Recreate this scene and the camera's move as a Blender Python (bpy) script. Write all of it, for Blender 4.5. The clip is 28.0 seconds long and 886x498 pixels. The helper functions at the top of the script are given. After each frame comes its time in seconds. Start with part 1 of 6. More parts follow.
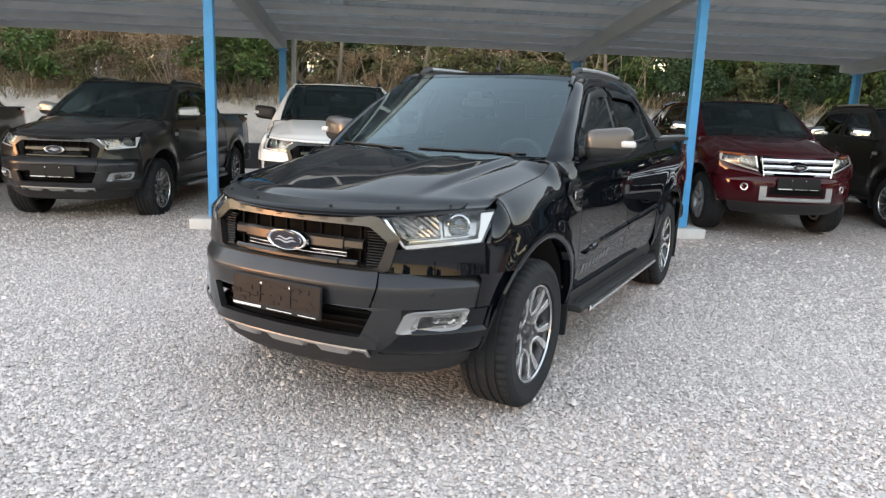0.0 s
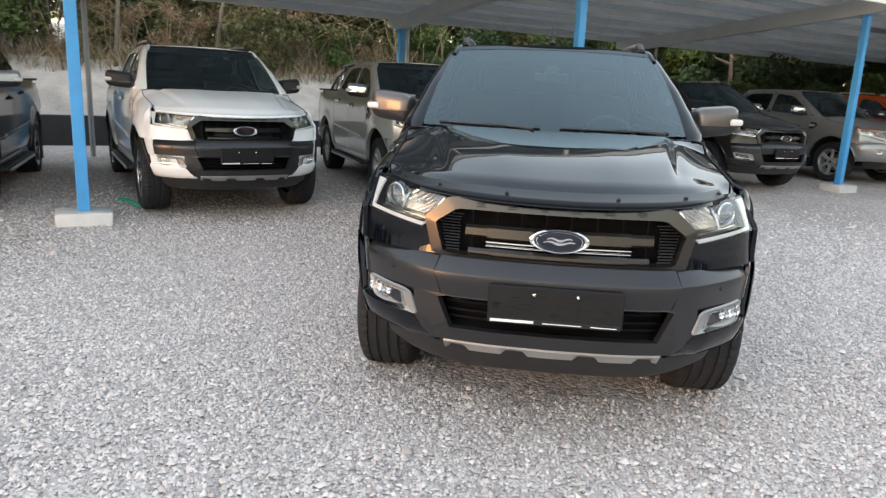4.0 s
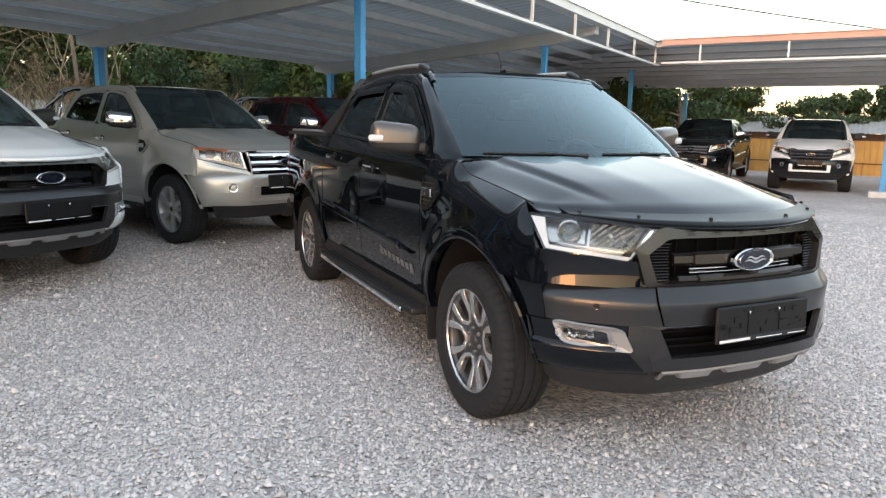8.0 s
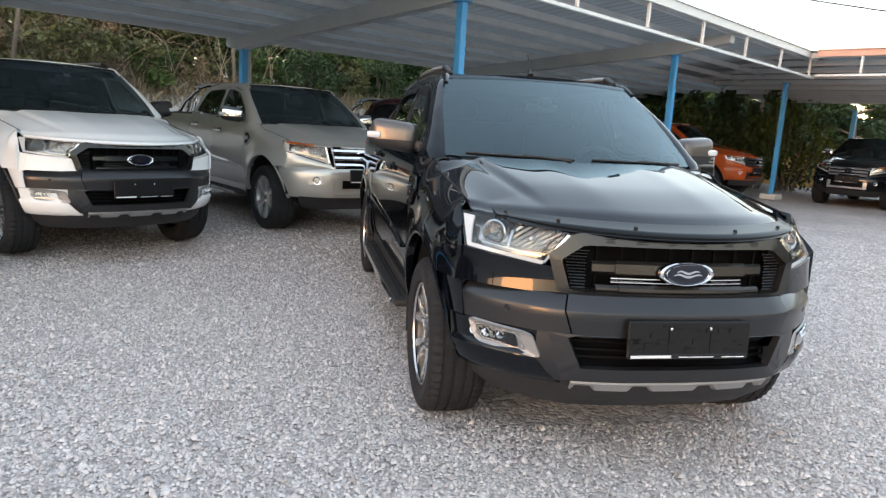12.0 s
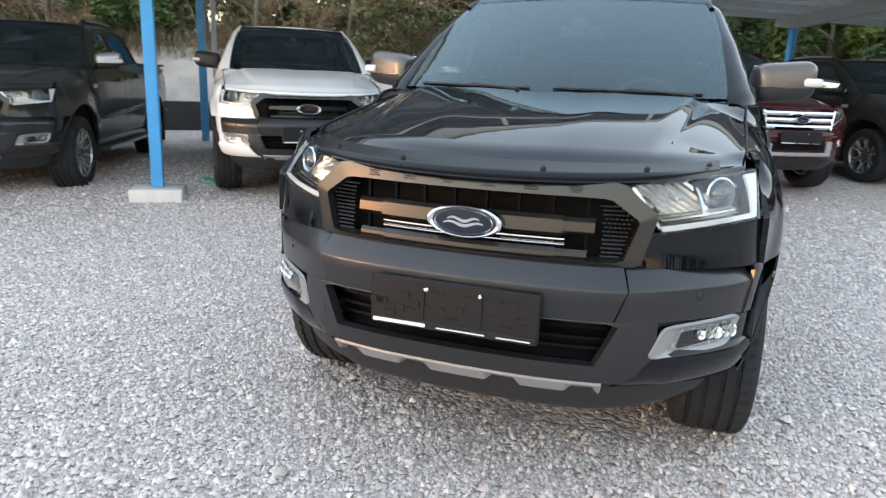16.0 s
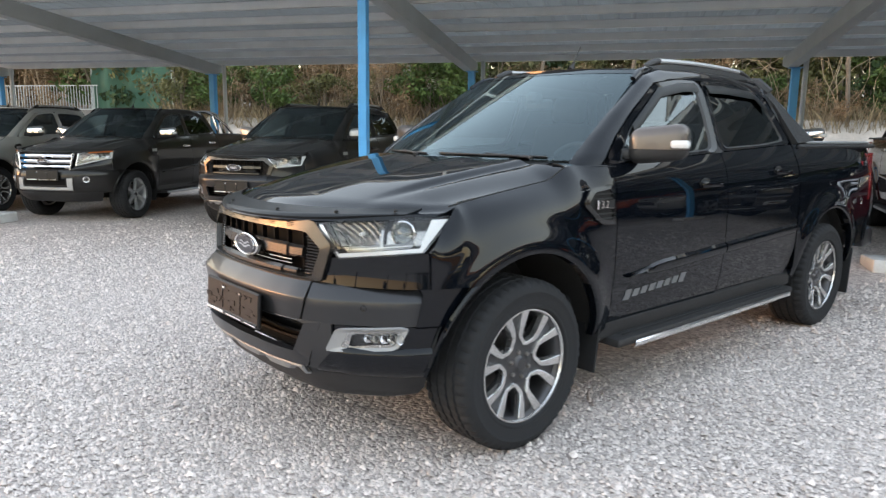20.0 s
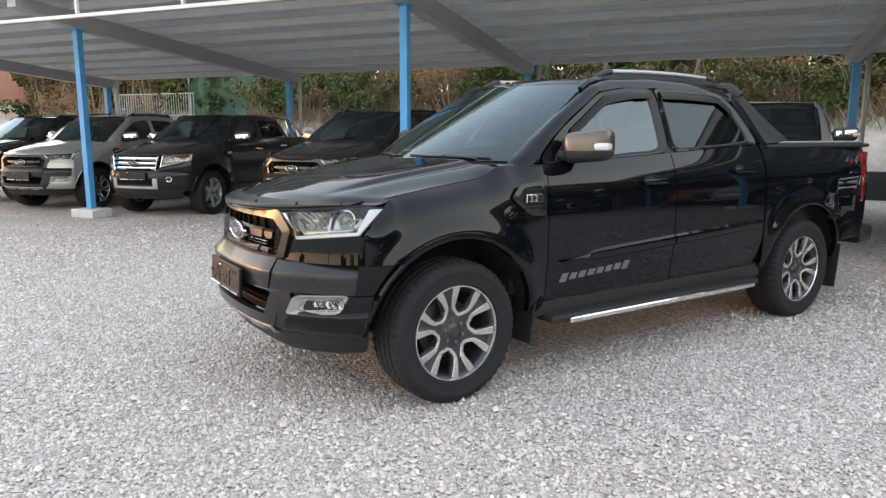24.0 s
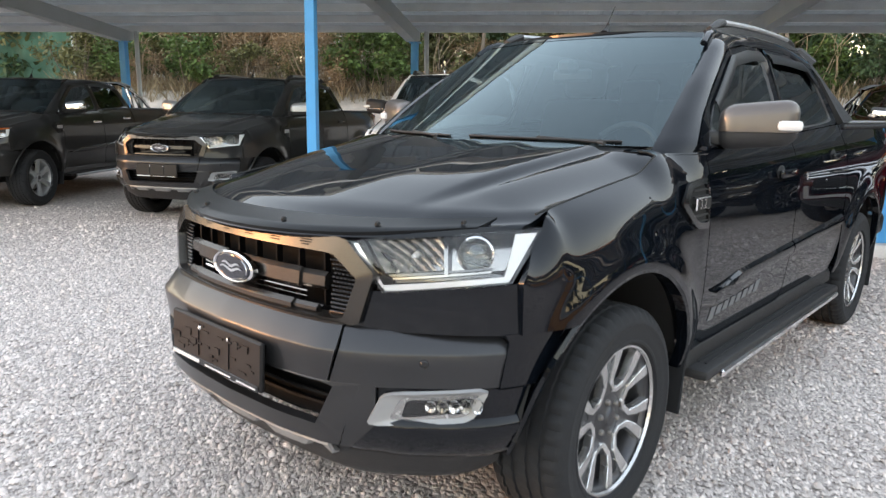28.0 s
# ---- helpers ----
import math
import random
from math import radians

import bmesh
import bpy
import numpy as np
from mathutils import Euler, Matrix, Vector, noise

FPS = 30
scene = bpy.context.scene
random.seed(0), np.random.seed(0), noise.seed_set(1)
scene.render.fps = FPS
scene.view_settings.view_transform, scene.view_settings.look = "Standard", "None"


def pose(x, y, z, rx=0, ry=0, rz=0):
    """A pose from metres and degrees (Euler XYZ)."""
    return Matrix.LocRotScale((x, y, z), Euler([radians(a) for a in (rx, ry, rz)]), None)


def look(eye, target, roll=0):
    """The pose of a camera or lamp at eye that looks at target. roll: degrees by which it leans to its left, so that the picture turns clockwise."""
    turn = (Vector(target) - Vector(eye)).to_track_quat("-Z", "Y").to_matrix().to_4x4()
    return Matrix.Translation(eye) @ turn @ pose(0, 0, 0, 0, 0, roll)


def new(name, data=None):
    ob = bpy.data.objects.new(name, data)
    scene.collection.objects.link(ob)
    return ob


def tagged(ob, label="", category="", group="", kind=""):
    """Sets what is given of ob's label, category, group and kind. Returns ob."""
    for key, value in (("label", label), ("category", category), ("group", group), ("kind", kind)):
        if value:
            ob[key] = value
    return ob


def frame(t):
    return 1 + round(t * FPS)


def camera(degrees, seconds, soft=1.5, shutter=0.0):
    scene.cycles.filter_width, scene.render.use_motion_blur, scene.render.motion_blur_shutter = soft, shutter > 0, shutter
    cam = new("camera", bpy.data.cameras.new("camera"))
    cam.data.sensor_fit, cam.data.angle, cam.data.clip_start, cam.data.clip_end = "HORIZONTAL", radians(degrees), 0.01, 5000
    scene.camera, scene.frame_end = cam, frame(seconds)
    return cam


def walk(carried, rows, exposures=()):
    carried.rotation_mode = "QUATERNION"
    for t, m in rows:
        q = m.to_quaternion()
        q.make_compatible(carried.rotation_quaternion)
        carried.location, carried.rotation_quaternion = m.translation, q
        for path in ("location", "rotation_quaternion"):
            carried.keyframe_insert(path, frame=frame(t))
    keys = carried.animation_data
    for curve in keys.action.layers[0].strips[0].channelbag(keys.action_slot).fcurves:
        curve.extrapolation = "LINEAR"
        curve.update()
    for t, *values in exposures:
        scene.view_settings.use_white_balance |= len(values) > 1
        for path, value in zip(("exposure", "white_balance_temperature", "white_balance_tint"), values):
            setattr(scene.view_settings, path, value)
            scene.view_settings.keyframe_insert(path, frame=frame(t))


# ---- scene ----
cam = camera(65.7, 28.0, soft=1.3, shutter=0.35)
METRES, EYE, TILT, LEAN, TURN = 13.286, 1.475, 0.0, 0.0, 28.7
ROWS = [
    (0.0, 0.0, 0.0, 0.0, 0.41, -11.08, -2.07),
    (0.5, -0.0214, 0.0064, 0.0021, -2.31, -10.89, -2.61),
    (1.0, -0.04, 0.0123, 0.0007, -5.24, -9.83, -1.22),
    (1.5, -0.0618, 0.0194, 0.0015, -8.56, -11.08, 0.22),
    (2.0, -0.0873, 0.0238, 0.0015, -12.3, -9.84, 2.35),
    (2.5, -0.1066, 0.0296, 0.0001, -14.36, -11.15, 0.28),
    (3.0, -0.1289, 0.0407, -0.0017, -18.43, -11.68, -0.01),
    (3.5, -0.1465, 0.0505, -0.0021, -19.71, -12.48, -1.49),
    (5.5, -0.2138, 0.1094, -0.004, -38.51, -12.85, -1.67),
    (6.0, -0.2312, 0.1242, -0.0031, -42.78, -12.48, -0.8),
    (6.5, -0.2431, 0.1383, -0.0049, -45.31, -11.37, -1.23),
    (7.0, -0.2556, 0.1566, -0.0047, -49.39, -11.29, -0.2),
    (7.5, -0.2734, 0.1732, -0.0059, -51.6, -11.18, -0.17),
    (8.0, -0.284, 0.1837, -0.0042, -53.43, -10.19, -1.09),
    (8.5, -0.2862, 0.1891, -0.0051, -53.76, -10.6, -1.95),
    (9.0, -0.2861, 0.1892, -0.0054, -53.68, -10.54, -2.08),
    (9.5, -0.2862, 0.1869, -0.0048, -53.43, -10.11, -1.67),
    (10.0, -0.2841, 0.1811, -0.0044, -52.6, -10.04, -1.43),
    (10.5, -0.2722, 0.169, -0.0038, -49.92, -9.84, -0.57),
    (11.0, -0.2625, 0.1552, -0.0049, -46.11, -10.68, -1.87),
    (11.5, -0.2559, 0.1345, -0.0044, -43.28, -9.86, -2.65),
    (13.5, -0.1866, 0.0971, -0.0079, -29.97, -11.68, -2.8),
    (14.0, -0.1656, 0.0957, -0.0092, -28.35, -10.63, -1.56),
    (14.5, -0.1445, 0.094, -0.0127, -24.5, -11.86, -2.64),
    (15.0, -0.1264, 0.0877, -0.0142, -19.46, -11.51, -3.44),
    (15.5, -0.1083, 0.0834, -0.0125, -15.74, -13.56, -1.56),
    (16.0, -0.0829, 0.0835, -0.0132, -8.98, -13.89, -2.11),
    (16.5, -0.0632, 0.078, -0.0125, -3.04, -10.55, -1.16),
    (17.0, -0.0397, 0.0697, -0.011, 3.4, -11.97, -2.01),
    (17.5, -0.017, 0.0655, -0.0099, 8.43, -11.37, 1.45),
    (18.0, 0.0028, 0.0613, -0.0091, 12.92, -10.75, -0.08),
    (18.5, 0.0225, 0.0549, -0.0093, 14.3, -10.41, 0.96),
    (19.0, 0.0444, 0.0491, -0.0069, 16.27, -9.85, 1.38),
    (19.5, 0.0641, 0.0471, -0.0074, 19.51, -9.74, 1.02),
    (20.0, 0.0862, 0.0429, -0.0072, 20.56, -9.5, -0.69),
    (20.5, 0.1073, 0.034, -0.0073, 20.15, -9.75, -1.33),
    (22.5, 0.1559, 0.0247, -0.0046, 26.36, -10.1, 0.54),
    (23.0, 0.1553, 0.0229, -0.0047, 27.5, -9.52, 0.13),
    (23.5, 0.1545, 0.0231, -0.0048, 27.07, -9.55, -0.23),
    (24.0, 0.154, 0.0228, -0.0048, 28.1, -9.53, -0.12),
    (24.5, 0.1514, 0.0231, -0.0048, 28.01, -9.0, -0.3),
    (25.0, 0.1401, 0.0232, -0.0049, 26.45, -10.16, 0.65),
    (25.5, 0.1238, 0.0269, -0.0058, 22.92, -12.26, -0.78),
    (26.0, 0.0997, 0.0393, -0.0055, 21.58, -11.07, -1.74),
    (26.5, 0.0825, 0.0474, -0.0056, 19.78, -10.89, -2.11),
    (27.0, 0.0601, 0.0561, -0.0052, 16.92, -11.6, -0.56),
    (27.5, 0.0435, 0.0705, -0.0072, 15.17, -12.1, -0.59),
    (28.0, 0.0311, 0.09, -0.0073, 13.81, -11.37, -0.97),
]
walk(cam, [(t, pose(2.10, -3.205, EYE, TILT, LEAN, TURN) @ pose(METRES * x, METRES * y, METRES * z, 90 + pitch, roll, yaw)) for t, x, y, z, yaw, pitch, roll in ROWS],
     exposures=[(0.0, 3.62, 6170, 15), (3.0, 3.54, 6120, 14), (6.0, 3.39, 6040, 14), (9.0, 3.37, 5890, 13), (11.0, 3.37, 5890, 13), (14.0, 3.43, 5650, 13), (17.0, 3.69, 5920, 13), (20.0, 3.67, 6120, 15), (24.0, 3.49, 6270, 17), (28.0, 3.82, 6220, 16)])

# world: dusk sky, the sun just above the horizon, low and soft
world = bpy.data.worlds.new("dusk_sky")
scene.world = world
world.use_nodes = True
wn, wl = world.node_tree.nodes, world.node_tree.links
wn.clear()
sky = wn.new("ShaderNodeTexSky")
sky.sky_type = "NISHITA"
sky.sun_disc = False
SUN_ELEV, SUN_AZ = radians(3.5), radians(228)   # azimuth clockwise from +y
sky.sun_elevation, sky.sun_rotation = SUN_ELEV, SUN_AZ
sky.air_density, sky.dust_density, sky.ozone_density = 1.3, 0.8, 1.0
bg = wn.new("ShaderNodeBackground")
bg.inputs["Strength"].default_value = 0.15
wout = wn.new("ShaderNodeOutputWorld")
haze = wn.new("ShaderNodeHueSaturation")   # evening haze pales the sky
haze.inputs["Saturation"].default_value = 0.88
wl.new(sky.outputs[0], haze.inputs["Color"])
soft = wn.new("ShaderNodeGamma")           # gamma below 1 compresses the sky's range, evening out zenith and horizon
soft.inputs["Gamma"].default_value = 0.54
wl.new(haze.outputs[0], soft.inputs["Color"])
wl.new(soft.outputs[0], bg.inputs[0])
wl.new(bg.outputs[0], wout.inputs[0])

sun = new("sun", bpy.data.lights.new("sun", "SUN"))
sun.data.energy, sun.data.angle, sun.data.color = 0.10, radians(14), (1.0, 0.38, 0.09)
sun_dir = Vector((math.sin(SUN_AZ) * math.cos(SUN_ELEV), math.cos(SUN_AZ) * math.cos(SUN_ELEV), math.sin(SUN_ELEV)))
sun.matrix_world = look(sun_dir * 60, (0, 0, 0))

# ---- materials ----
def make_mat(name, base, rough=0.5, metal=0.0, var=0.12, scale=8.0, bump=0.0, bump_scale=60.0, coat=0.0, coat_rough=0.02, spec=0.5, rough_var=0.08, island=False, random_ob=0.0):
    m = bpy.data.materials.new(name)
    m.use_nodes = True
    n, l = m.node_tree.nodes, m.node_tree.links
    p = n["Principled BSDF"]
    p.inputs["Roughness"].default_value = rough
    p.inputs["Metallic"].default_value = metal
    p.inputs["Coat Weight"].default_value = coat
    p.inputs["Coat Roughness"].default_value = coat_rough
    p.inputs["Coat IOR"].default_value = 1.42
    p.inputs["Specular IOR Level"].default_value = spec
    tc = n.new("ShaderNodeTexCoord")
    big = n.new("ShaderNodeTexNoise")
    big.inputs["Scale"].default_value = scale
    big.inputs["Detail"].default_value = 6
    l.new(tc.outputs["Object"], big.inputs["Vector"])
    fine = n.new("ShaderNodeTexNoise")
    fine.inputs["Scale"].default_value = bump_scale
    fine.inputs["Detail"].default_value = 4
    l.new(tc.outputs["Object"], fine.inputs["Vector"])
    add = n.new("ShaderNodeMath")
    add.operation = "MULTIPLY_ADD"
    l.new(fine.outputs["Fac"], add.inputs[0])
    add.inputs[1].default_value = 0.4
    l.new(big.outputs["Fac"], add.inputs[2])
    ramp = n.new("ShaderNodeMapRange")
    ramp.inputs["From Min"].default_value, ramp.inputs["From Max"].default_value = 0.35, 1.05
    ramp.inputs["To Min"].default_value, ramp.inputs["To Max"].default_value = 1 - var, 1 + var
    l.new(add.outputs[0], ramp.inputs["Value"])
    fac = ramp.outputs[0]
    if island or random_ob:
        src = n.new("ShaderNodeNewGeometry").outputs["Random Per Island"] if island else n.new("ShaderNodeObjectInfo").outputs["Random"]
        rr = n.new("ShaderNodeMapRange")
        k = random_ob or 0.3
        rr.inputs["To Min"].default_value, rr.inputs["To Max"].default_value = 1 - k, 1 + k
        l.new(src, rr.inputs["Value"])
        mu = n.new("ShaderNodeMath")
        mu.operation = "MULTIPLY"
        l.new(fac, mu.inputs[0])
        l.new(rr.outputs[0], mu.inputs[1])
        fac = mu.outputs[0]
    sc = n.new("ShaderNodeVectorMath")
    sc.operation = "SCALE"
    sc.inputs[0].default_value = base
    l.new(fac, sc.inputs["Scale"])
    l.new(sc.outputs[0], p.inputs["Base Color"])
    rm = n.new("ShaderNodeMapRange")
    rm.inputs["To Min"].default_value, rm.inputs["To Max"].default_value = max(0.01, rough - rough_var), min(1.0, rough + rough_var)
    l.new(big.outputs["Fac"], rm.inputs["Value"])
    l.new(rm.outputs[0], p.inputs["Roughness"])
    if bump:
        b = n.new("ShaderNodeBump")
        b.inputs["Strength"].default_value = bump
        b.inputs["Distance"].default_value = 0.01
        l.new(fine.outputs["Fac"], b.inputs["Height"])
        l.new(b.outputs[0], p.inputs["Normal"])
    return m


def glass_mat(name, tint, rough=0.01, gloss=(0.86, 0.96, 1.0), base=0.115):
    """Tinted car glass: a thin coloured sheet that passes some light and mirrors the sky by Fresnel."""
    m = bpy.data.materials.new(name)
    m.use_nodes = True
    n, l = m.node_tree.nodes, m.node_tree.links
    n.remove(n["Principled BSDF"])
    tr = n.new("ShaderNodeBsdfTransparent")
    tr.inputs["Color"].default_value = (*tint, 1)
    gl = n.new("ShaderNodeBsdfGlossy")
    gl.inputs["Roughness"].default_value = rough
    gl.inputs["Color"].default_value = (*gloss, 1)
    lw = n.new("ShaderNodeLayerWeight")
    lw.inputs["Blend"].default_value = 0.5
    pw = n.new("ShaderNodeMath")
    pw.operation = "POWER"
    l.new(lw.outputs["Facing"], pw.inputs[0])
    pw.inputs[1].default_value = 5.0
    fr = n.new("ShaderNodeMath")
    fr.operation = "MULTIPLY_ADD"
    l.new(pw.outputs[0], fr.inputs[0])
    fr.inputs[1].default_value, fr.inputs[2].default_value = 0.98 - base, base
    mx = n.new("ShaderNodeMixShader")
    l.new(fr.outputs[0], mx.inputs[0])
    l.new(tr.outputs[0], mx.inputs[1])
    l.new(gl.outputs[0], mx.inputs[2])
    l.new(mx.outputs[0], n["Material Output"].inputs["Surface"])
    return m


def gravel_mat():
    m = bpy.data.materials.new("gravel_ground")
    m.use_nodes = True
    n, l = m.node_tree.nodes, m.node_tree.links
    p = n["Principled BSDF"]
    p.inputs["Roughness"].default_value = 0.9
    p.inputs["Specular IOR Level"].default_value = 0.25
    tc = n.new("ShaderNodeTexCoord")
    v1 = n.new("ShaderNodeTexVoronoi")
    v1.inputs["Scale"].default_value = 42
    l.new(tc.outputs["Object"], v1.inputs["Vector"])
    v2 = n.new("ShaderNodeTexVoronoi")
    v2.inputs["Scale"].default_value = 95
    l.new(tc.outputs["Object"], v2.inputs["Vector"])
    hsv = n.new("ShaderNodeSeparateColor")
    l.new(v1.outputs["Color"], hsv.inputs[0])
    cr = n.new("ShaderNodeValToRGB")
    e = cr.color_ramp.elements
    e[0].color, e[1].color = (0.33, 0.292, 0.272, 1), (0.76, 0.684, 0.64, 1)
    x = e.new(0.35)
    x.color = (0.485, 0.432, 0.403, 1)
    x = e.new(0.75)
    x.color = (0.62, 0.557, 0.52, 1)
    l.new(hsv.outputs[0], cr.inputs[0])
    big = n.new("ShaderNodeTexNoise")
    big.inputs["Scale"].default_value, big.inputs["Detail"].default_value = 0.55, 8
    l.new(tc.outputs["Object"], big.inputs["Vector"])
    mr = n.new("ShaderNodeMapRange")
    mr.inputs["From Min"].default_value, mr.inputs["From Max"].default_value = 0.3, 0.7
    mr.inputs["To Min"].default_value, mr.inputs["To Max"].default_value = 0.84, 1.12
    l.new(big.outputs["Fac"], mr.inputs["Value"])
    sc = n.new("ShaderNodeVectorMath")
    sc.operation = "SCALE"
    l.new(cr.outputs[0], sc.inputs[0])
    l.new(mr.outputs[0], sc.inputs["Scale"])
    l.new(sc.outputs[0], p.inputs["Base Color"])
    hm = n.new("ShaderNodeMath")
    hm.operation = "MULTIPLY_ADD"
    l.new(v2.outputs["Distance"], hm.inputs[0])
    hm.inputs[1].default_value = 0.35
    l.new(v1.outputs["Distance"], hm.inputs[2])
    b = n.new("ShaderNodeBump")
    b.invert = True
    b.inputs["Strength"].default_value, b.inputs["Distance"].default_value = 0.9, 0.012
    l.new(hm.outputs[0], b.inputs["Height"])
    l.new(b.outputs[0], p.inputs["Normal"])
    return m


GRAVEL = gravel_mat()
STONE = make_mat("gravel_stone", (0.64, 0.578, 0.542), 0.85, var=0.12, scale=30, bump=0.3, bump_scale=300, island=True, random_ob=0.34, spec=0.3)
BLUE = make_mat("blue_post_paint", (0.07, 0.33, 0.68), 0.45, var=0.12, scale=5, bump=0.05, bump_scale=120, random_ob=0.05)
CONCRETE = make_mat("white_concrete", (0.62, 0.62, 0.61), 0.85, var=0.18, scale=6, bump=0.3, bump_scale=70)
ROOF_SHEET = make_mat("zinc_roof_sheet", (0.36, 0.375, 0.38), 0.55, metal=0.1, var=0.14, scale=1.2, bump=0.03, bump_scale=30)
PURLIN = make_mat("grey_purlin_paint", (0.64, 0.66, 0.66), 0.55, var=0.12, scale=3)
RAFTER = make_mat("grey_rafter_paint", (0.42, 0.45, 0.455), 0.55, var=0.12, scale=2, bump=0.05)
FASCIA = make_mat("white_fascia_paint", (0.72, 0.73, 0.72), 0.5, var=0.08, scale=2)
RUSTY = make_mat("primer_fascia_paint", (0.62, 0.36, 0.27), 0.6, var=0.15, scale=2)
DARKWALL = make_mat("dark_block_wall", (0.045, 0.05, 0.055), 0.85, var=0.25, scale=3, bump=0.4, bump_scale=30)
BANK = make_mat("bank_rubble", (0.47, 0.43, 0.38), 0.95, var=0.35, scale=2.5, bump=1.0, bump_scale=22)

# ---- building helpers ----
def part(name, bm, material, parent=None, label="", smooth=True, angle=35):
    me = bpy.data.meshes.new(name)
    bm.normal_update()
    bm.to_mesh(me)
    bm.free()
    if smooth:
        me.shade_smooth()
        me.set_sharp_from_angle(angle=radians(angle))
    if material:
        me.materials.append(material)
    ob = new(name, me)
    if parent:
        ob.parent = parent
    if label:
        tagged(ob, label)
    return ob


def share(ob, parent, m=None, name=None):
    """Another object on the same mesh, under a parent."""
    o = new(name or ob.name.split(".")[0], ob.data)
    o.parent = parent
    if m is not None:
        o.matrix_basis = m
    return o


def add_box(bm, c, s, bevel=0.0, rot=None, seg=1):
    g = bmesh.ops.create_cube(bm, size=1.0)["verts"]
    M = Matrix.Translation(c) @ (rot.to_4x4() if rot else Matrix()) @ Matrix.Diagonal((*s, 1))
    bmesh.ops.transform(bm, matrix=M, verts=g)
    if bevel:
        es = list({e for v in g for e in v.link_edges})
        bmesh.ops.bevel(bm, geom=es, offset=bevel, segments=seg, affect="EDGES", profile=0.5)
    return bm


def box(c, s, bevel=0.0, rot=None, seg=1):
    return add_box(bmesh.new(), c, s, bevel, rot, seg)


def add_tube(bm, pts, r, n=8, cap=True, squash=1.0):
    pts = [Vector(p) for p in pts]
    rings = []
    for i, p in enumerate(pts):
        d = (pts[min(i + 1, len(pts) - 1)] - pts[max(i - 1, 0)]).normalized()
        up = Vector((0, 0, 1)) if abs(d.z) < 0.9 else Vector((1, 0, 0))
        a = d.cross(up).normalized()
        b = a.cross(d).normalized()
        rr = r[i] if isinstance(r, (list, tuple)) else r
        rings.append([bm.verts.new(p + rr * (math.cos(2 * math.pi * k / n) * a + squash * math.sin(2 * math.pi * k / n) * b)) for k in range(n)])
    for q, w in zip(rings, rings[1:]):
        for k in range(n):
            bm.faces.new((q[k], q[(k + 1) % n], w[(k + 1) % n], w[k]))
    if cap:
        bm.faces.new(rings[0][::-1])
        bm.faces.new(rings[-1])
    return bm


def tube(pts, r, n=8, cap=True, squash=1.0):
    bm = add_tube(bmesh.new(), pts, r, n, cap, squash)
    bmesh.ops.recalc_face_normals(bm, faces=bm.faces)
    return bm


def thing(name, label, category, m=None, group="", kind=""):
    ob = new(name)
    ob.empty_display_size = 0.2
    if m is not None:
        ob.matrix_basis = m
    return tagged(ob, label, category, group, kind)


# ---- ground: one sheet to the horizon ----
PORT = pose(-4.4, 2.77, 0, 0, 0, 34.3)
PORT_INV = PORT.inverted()


def ease(t):
    t = max(0.0, min(1.0, t))
    return t * t * (3 - 2 * t)


def ground_height(x, y):
    """The yard rises a little under the carport."""
    p = PORT_INV @ Vector((x, y, 0))
    return 0.07 * ease((p.y + 0.5) / 1.3) * ease((p.x + 3.5) / 3.0) * ease((19 - p.x) / 4)


bm = bmesh.new()
step = [-900, -300, -120, -60, -30] + [-18 + 0.5 * k for k in range(85)] + [30, 60, 120, 300, 900]
gv = [[bm.verts.new((x, y, ground_height(x, y))) for y in step] for x in step]
for i in range(len(step) - 1):
    for j in range(len(step) - 1):
        bm.faces.new((gv[i][j], gv[i + 1][j], gv[i + 1][j + 1], gv[i][j + 1]))
ground = part("ground", bm, GRAVEL)
tagged(ground, "pale grey crushed-stone gravel yard", "ground", kind="structure")

# ---- carport: u runs along its front, v to its back ----
ROOF_FRONT, ROOF_BACK, V_FRONT, V_BACK = 3.56, 2.98, -1.2, 6.2
U_MIN, U_MAX = -13.0, 17.0


def roof_z(v):
    return ROOF_FRONT + (ROOF_BACK - ROOF_FRONT) * (v - V_FRONT) / (V_BACK - V_FRONT)


def post(parent_m, u, v, top, block=True, wide=0.11, label="sky-blue painted square steel post on a white concrete block"):
    p = thing("carport_post", label, "post", parent_m @ pose(u, v, 0), group="carport posts")
    z0 = 0.14 if block else 0.0
    part("shaft", box((0, 0, (z0 + top) / 2), (wide, wide, top - z0), 0.006), BLUE, p)
    if block:
        b = box((0, 0, 0.07), (0.5, 0.42, 0.14), 0.012)
        for vtx in b.verts:
            vtx.co += Vector((random.uniform(-1, 1), random.uniform(-1, 1), random.uniform(-1, 1))) * 0.006
        part("footing", b, CONCRETE, p, "white-painted concrete footing block")
    part("cap_plate", box((0, 0, top + 0.006), (wide + 0.09, wide + 0.09, 0.012), 0.002), BLUE, p)
    return p


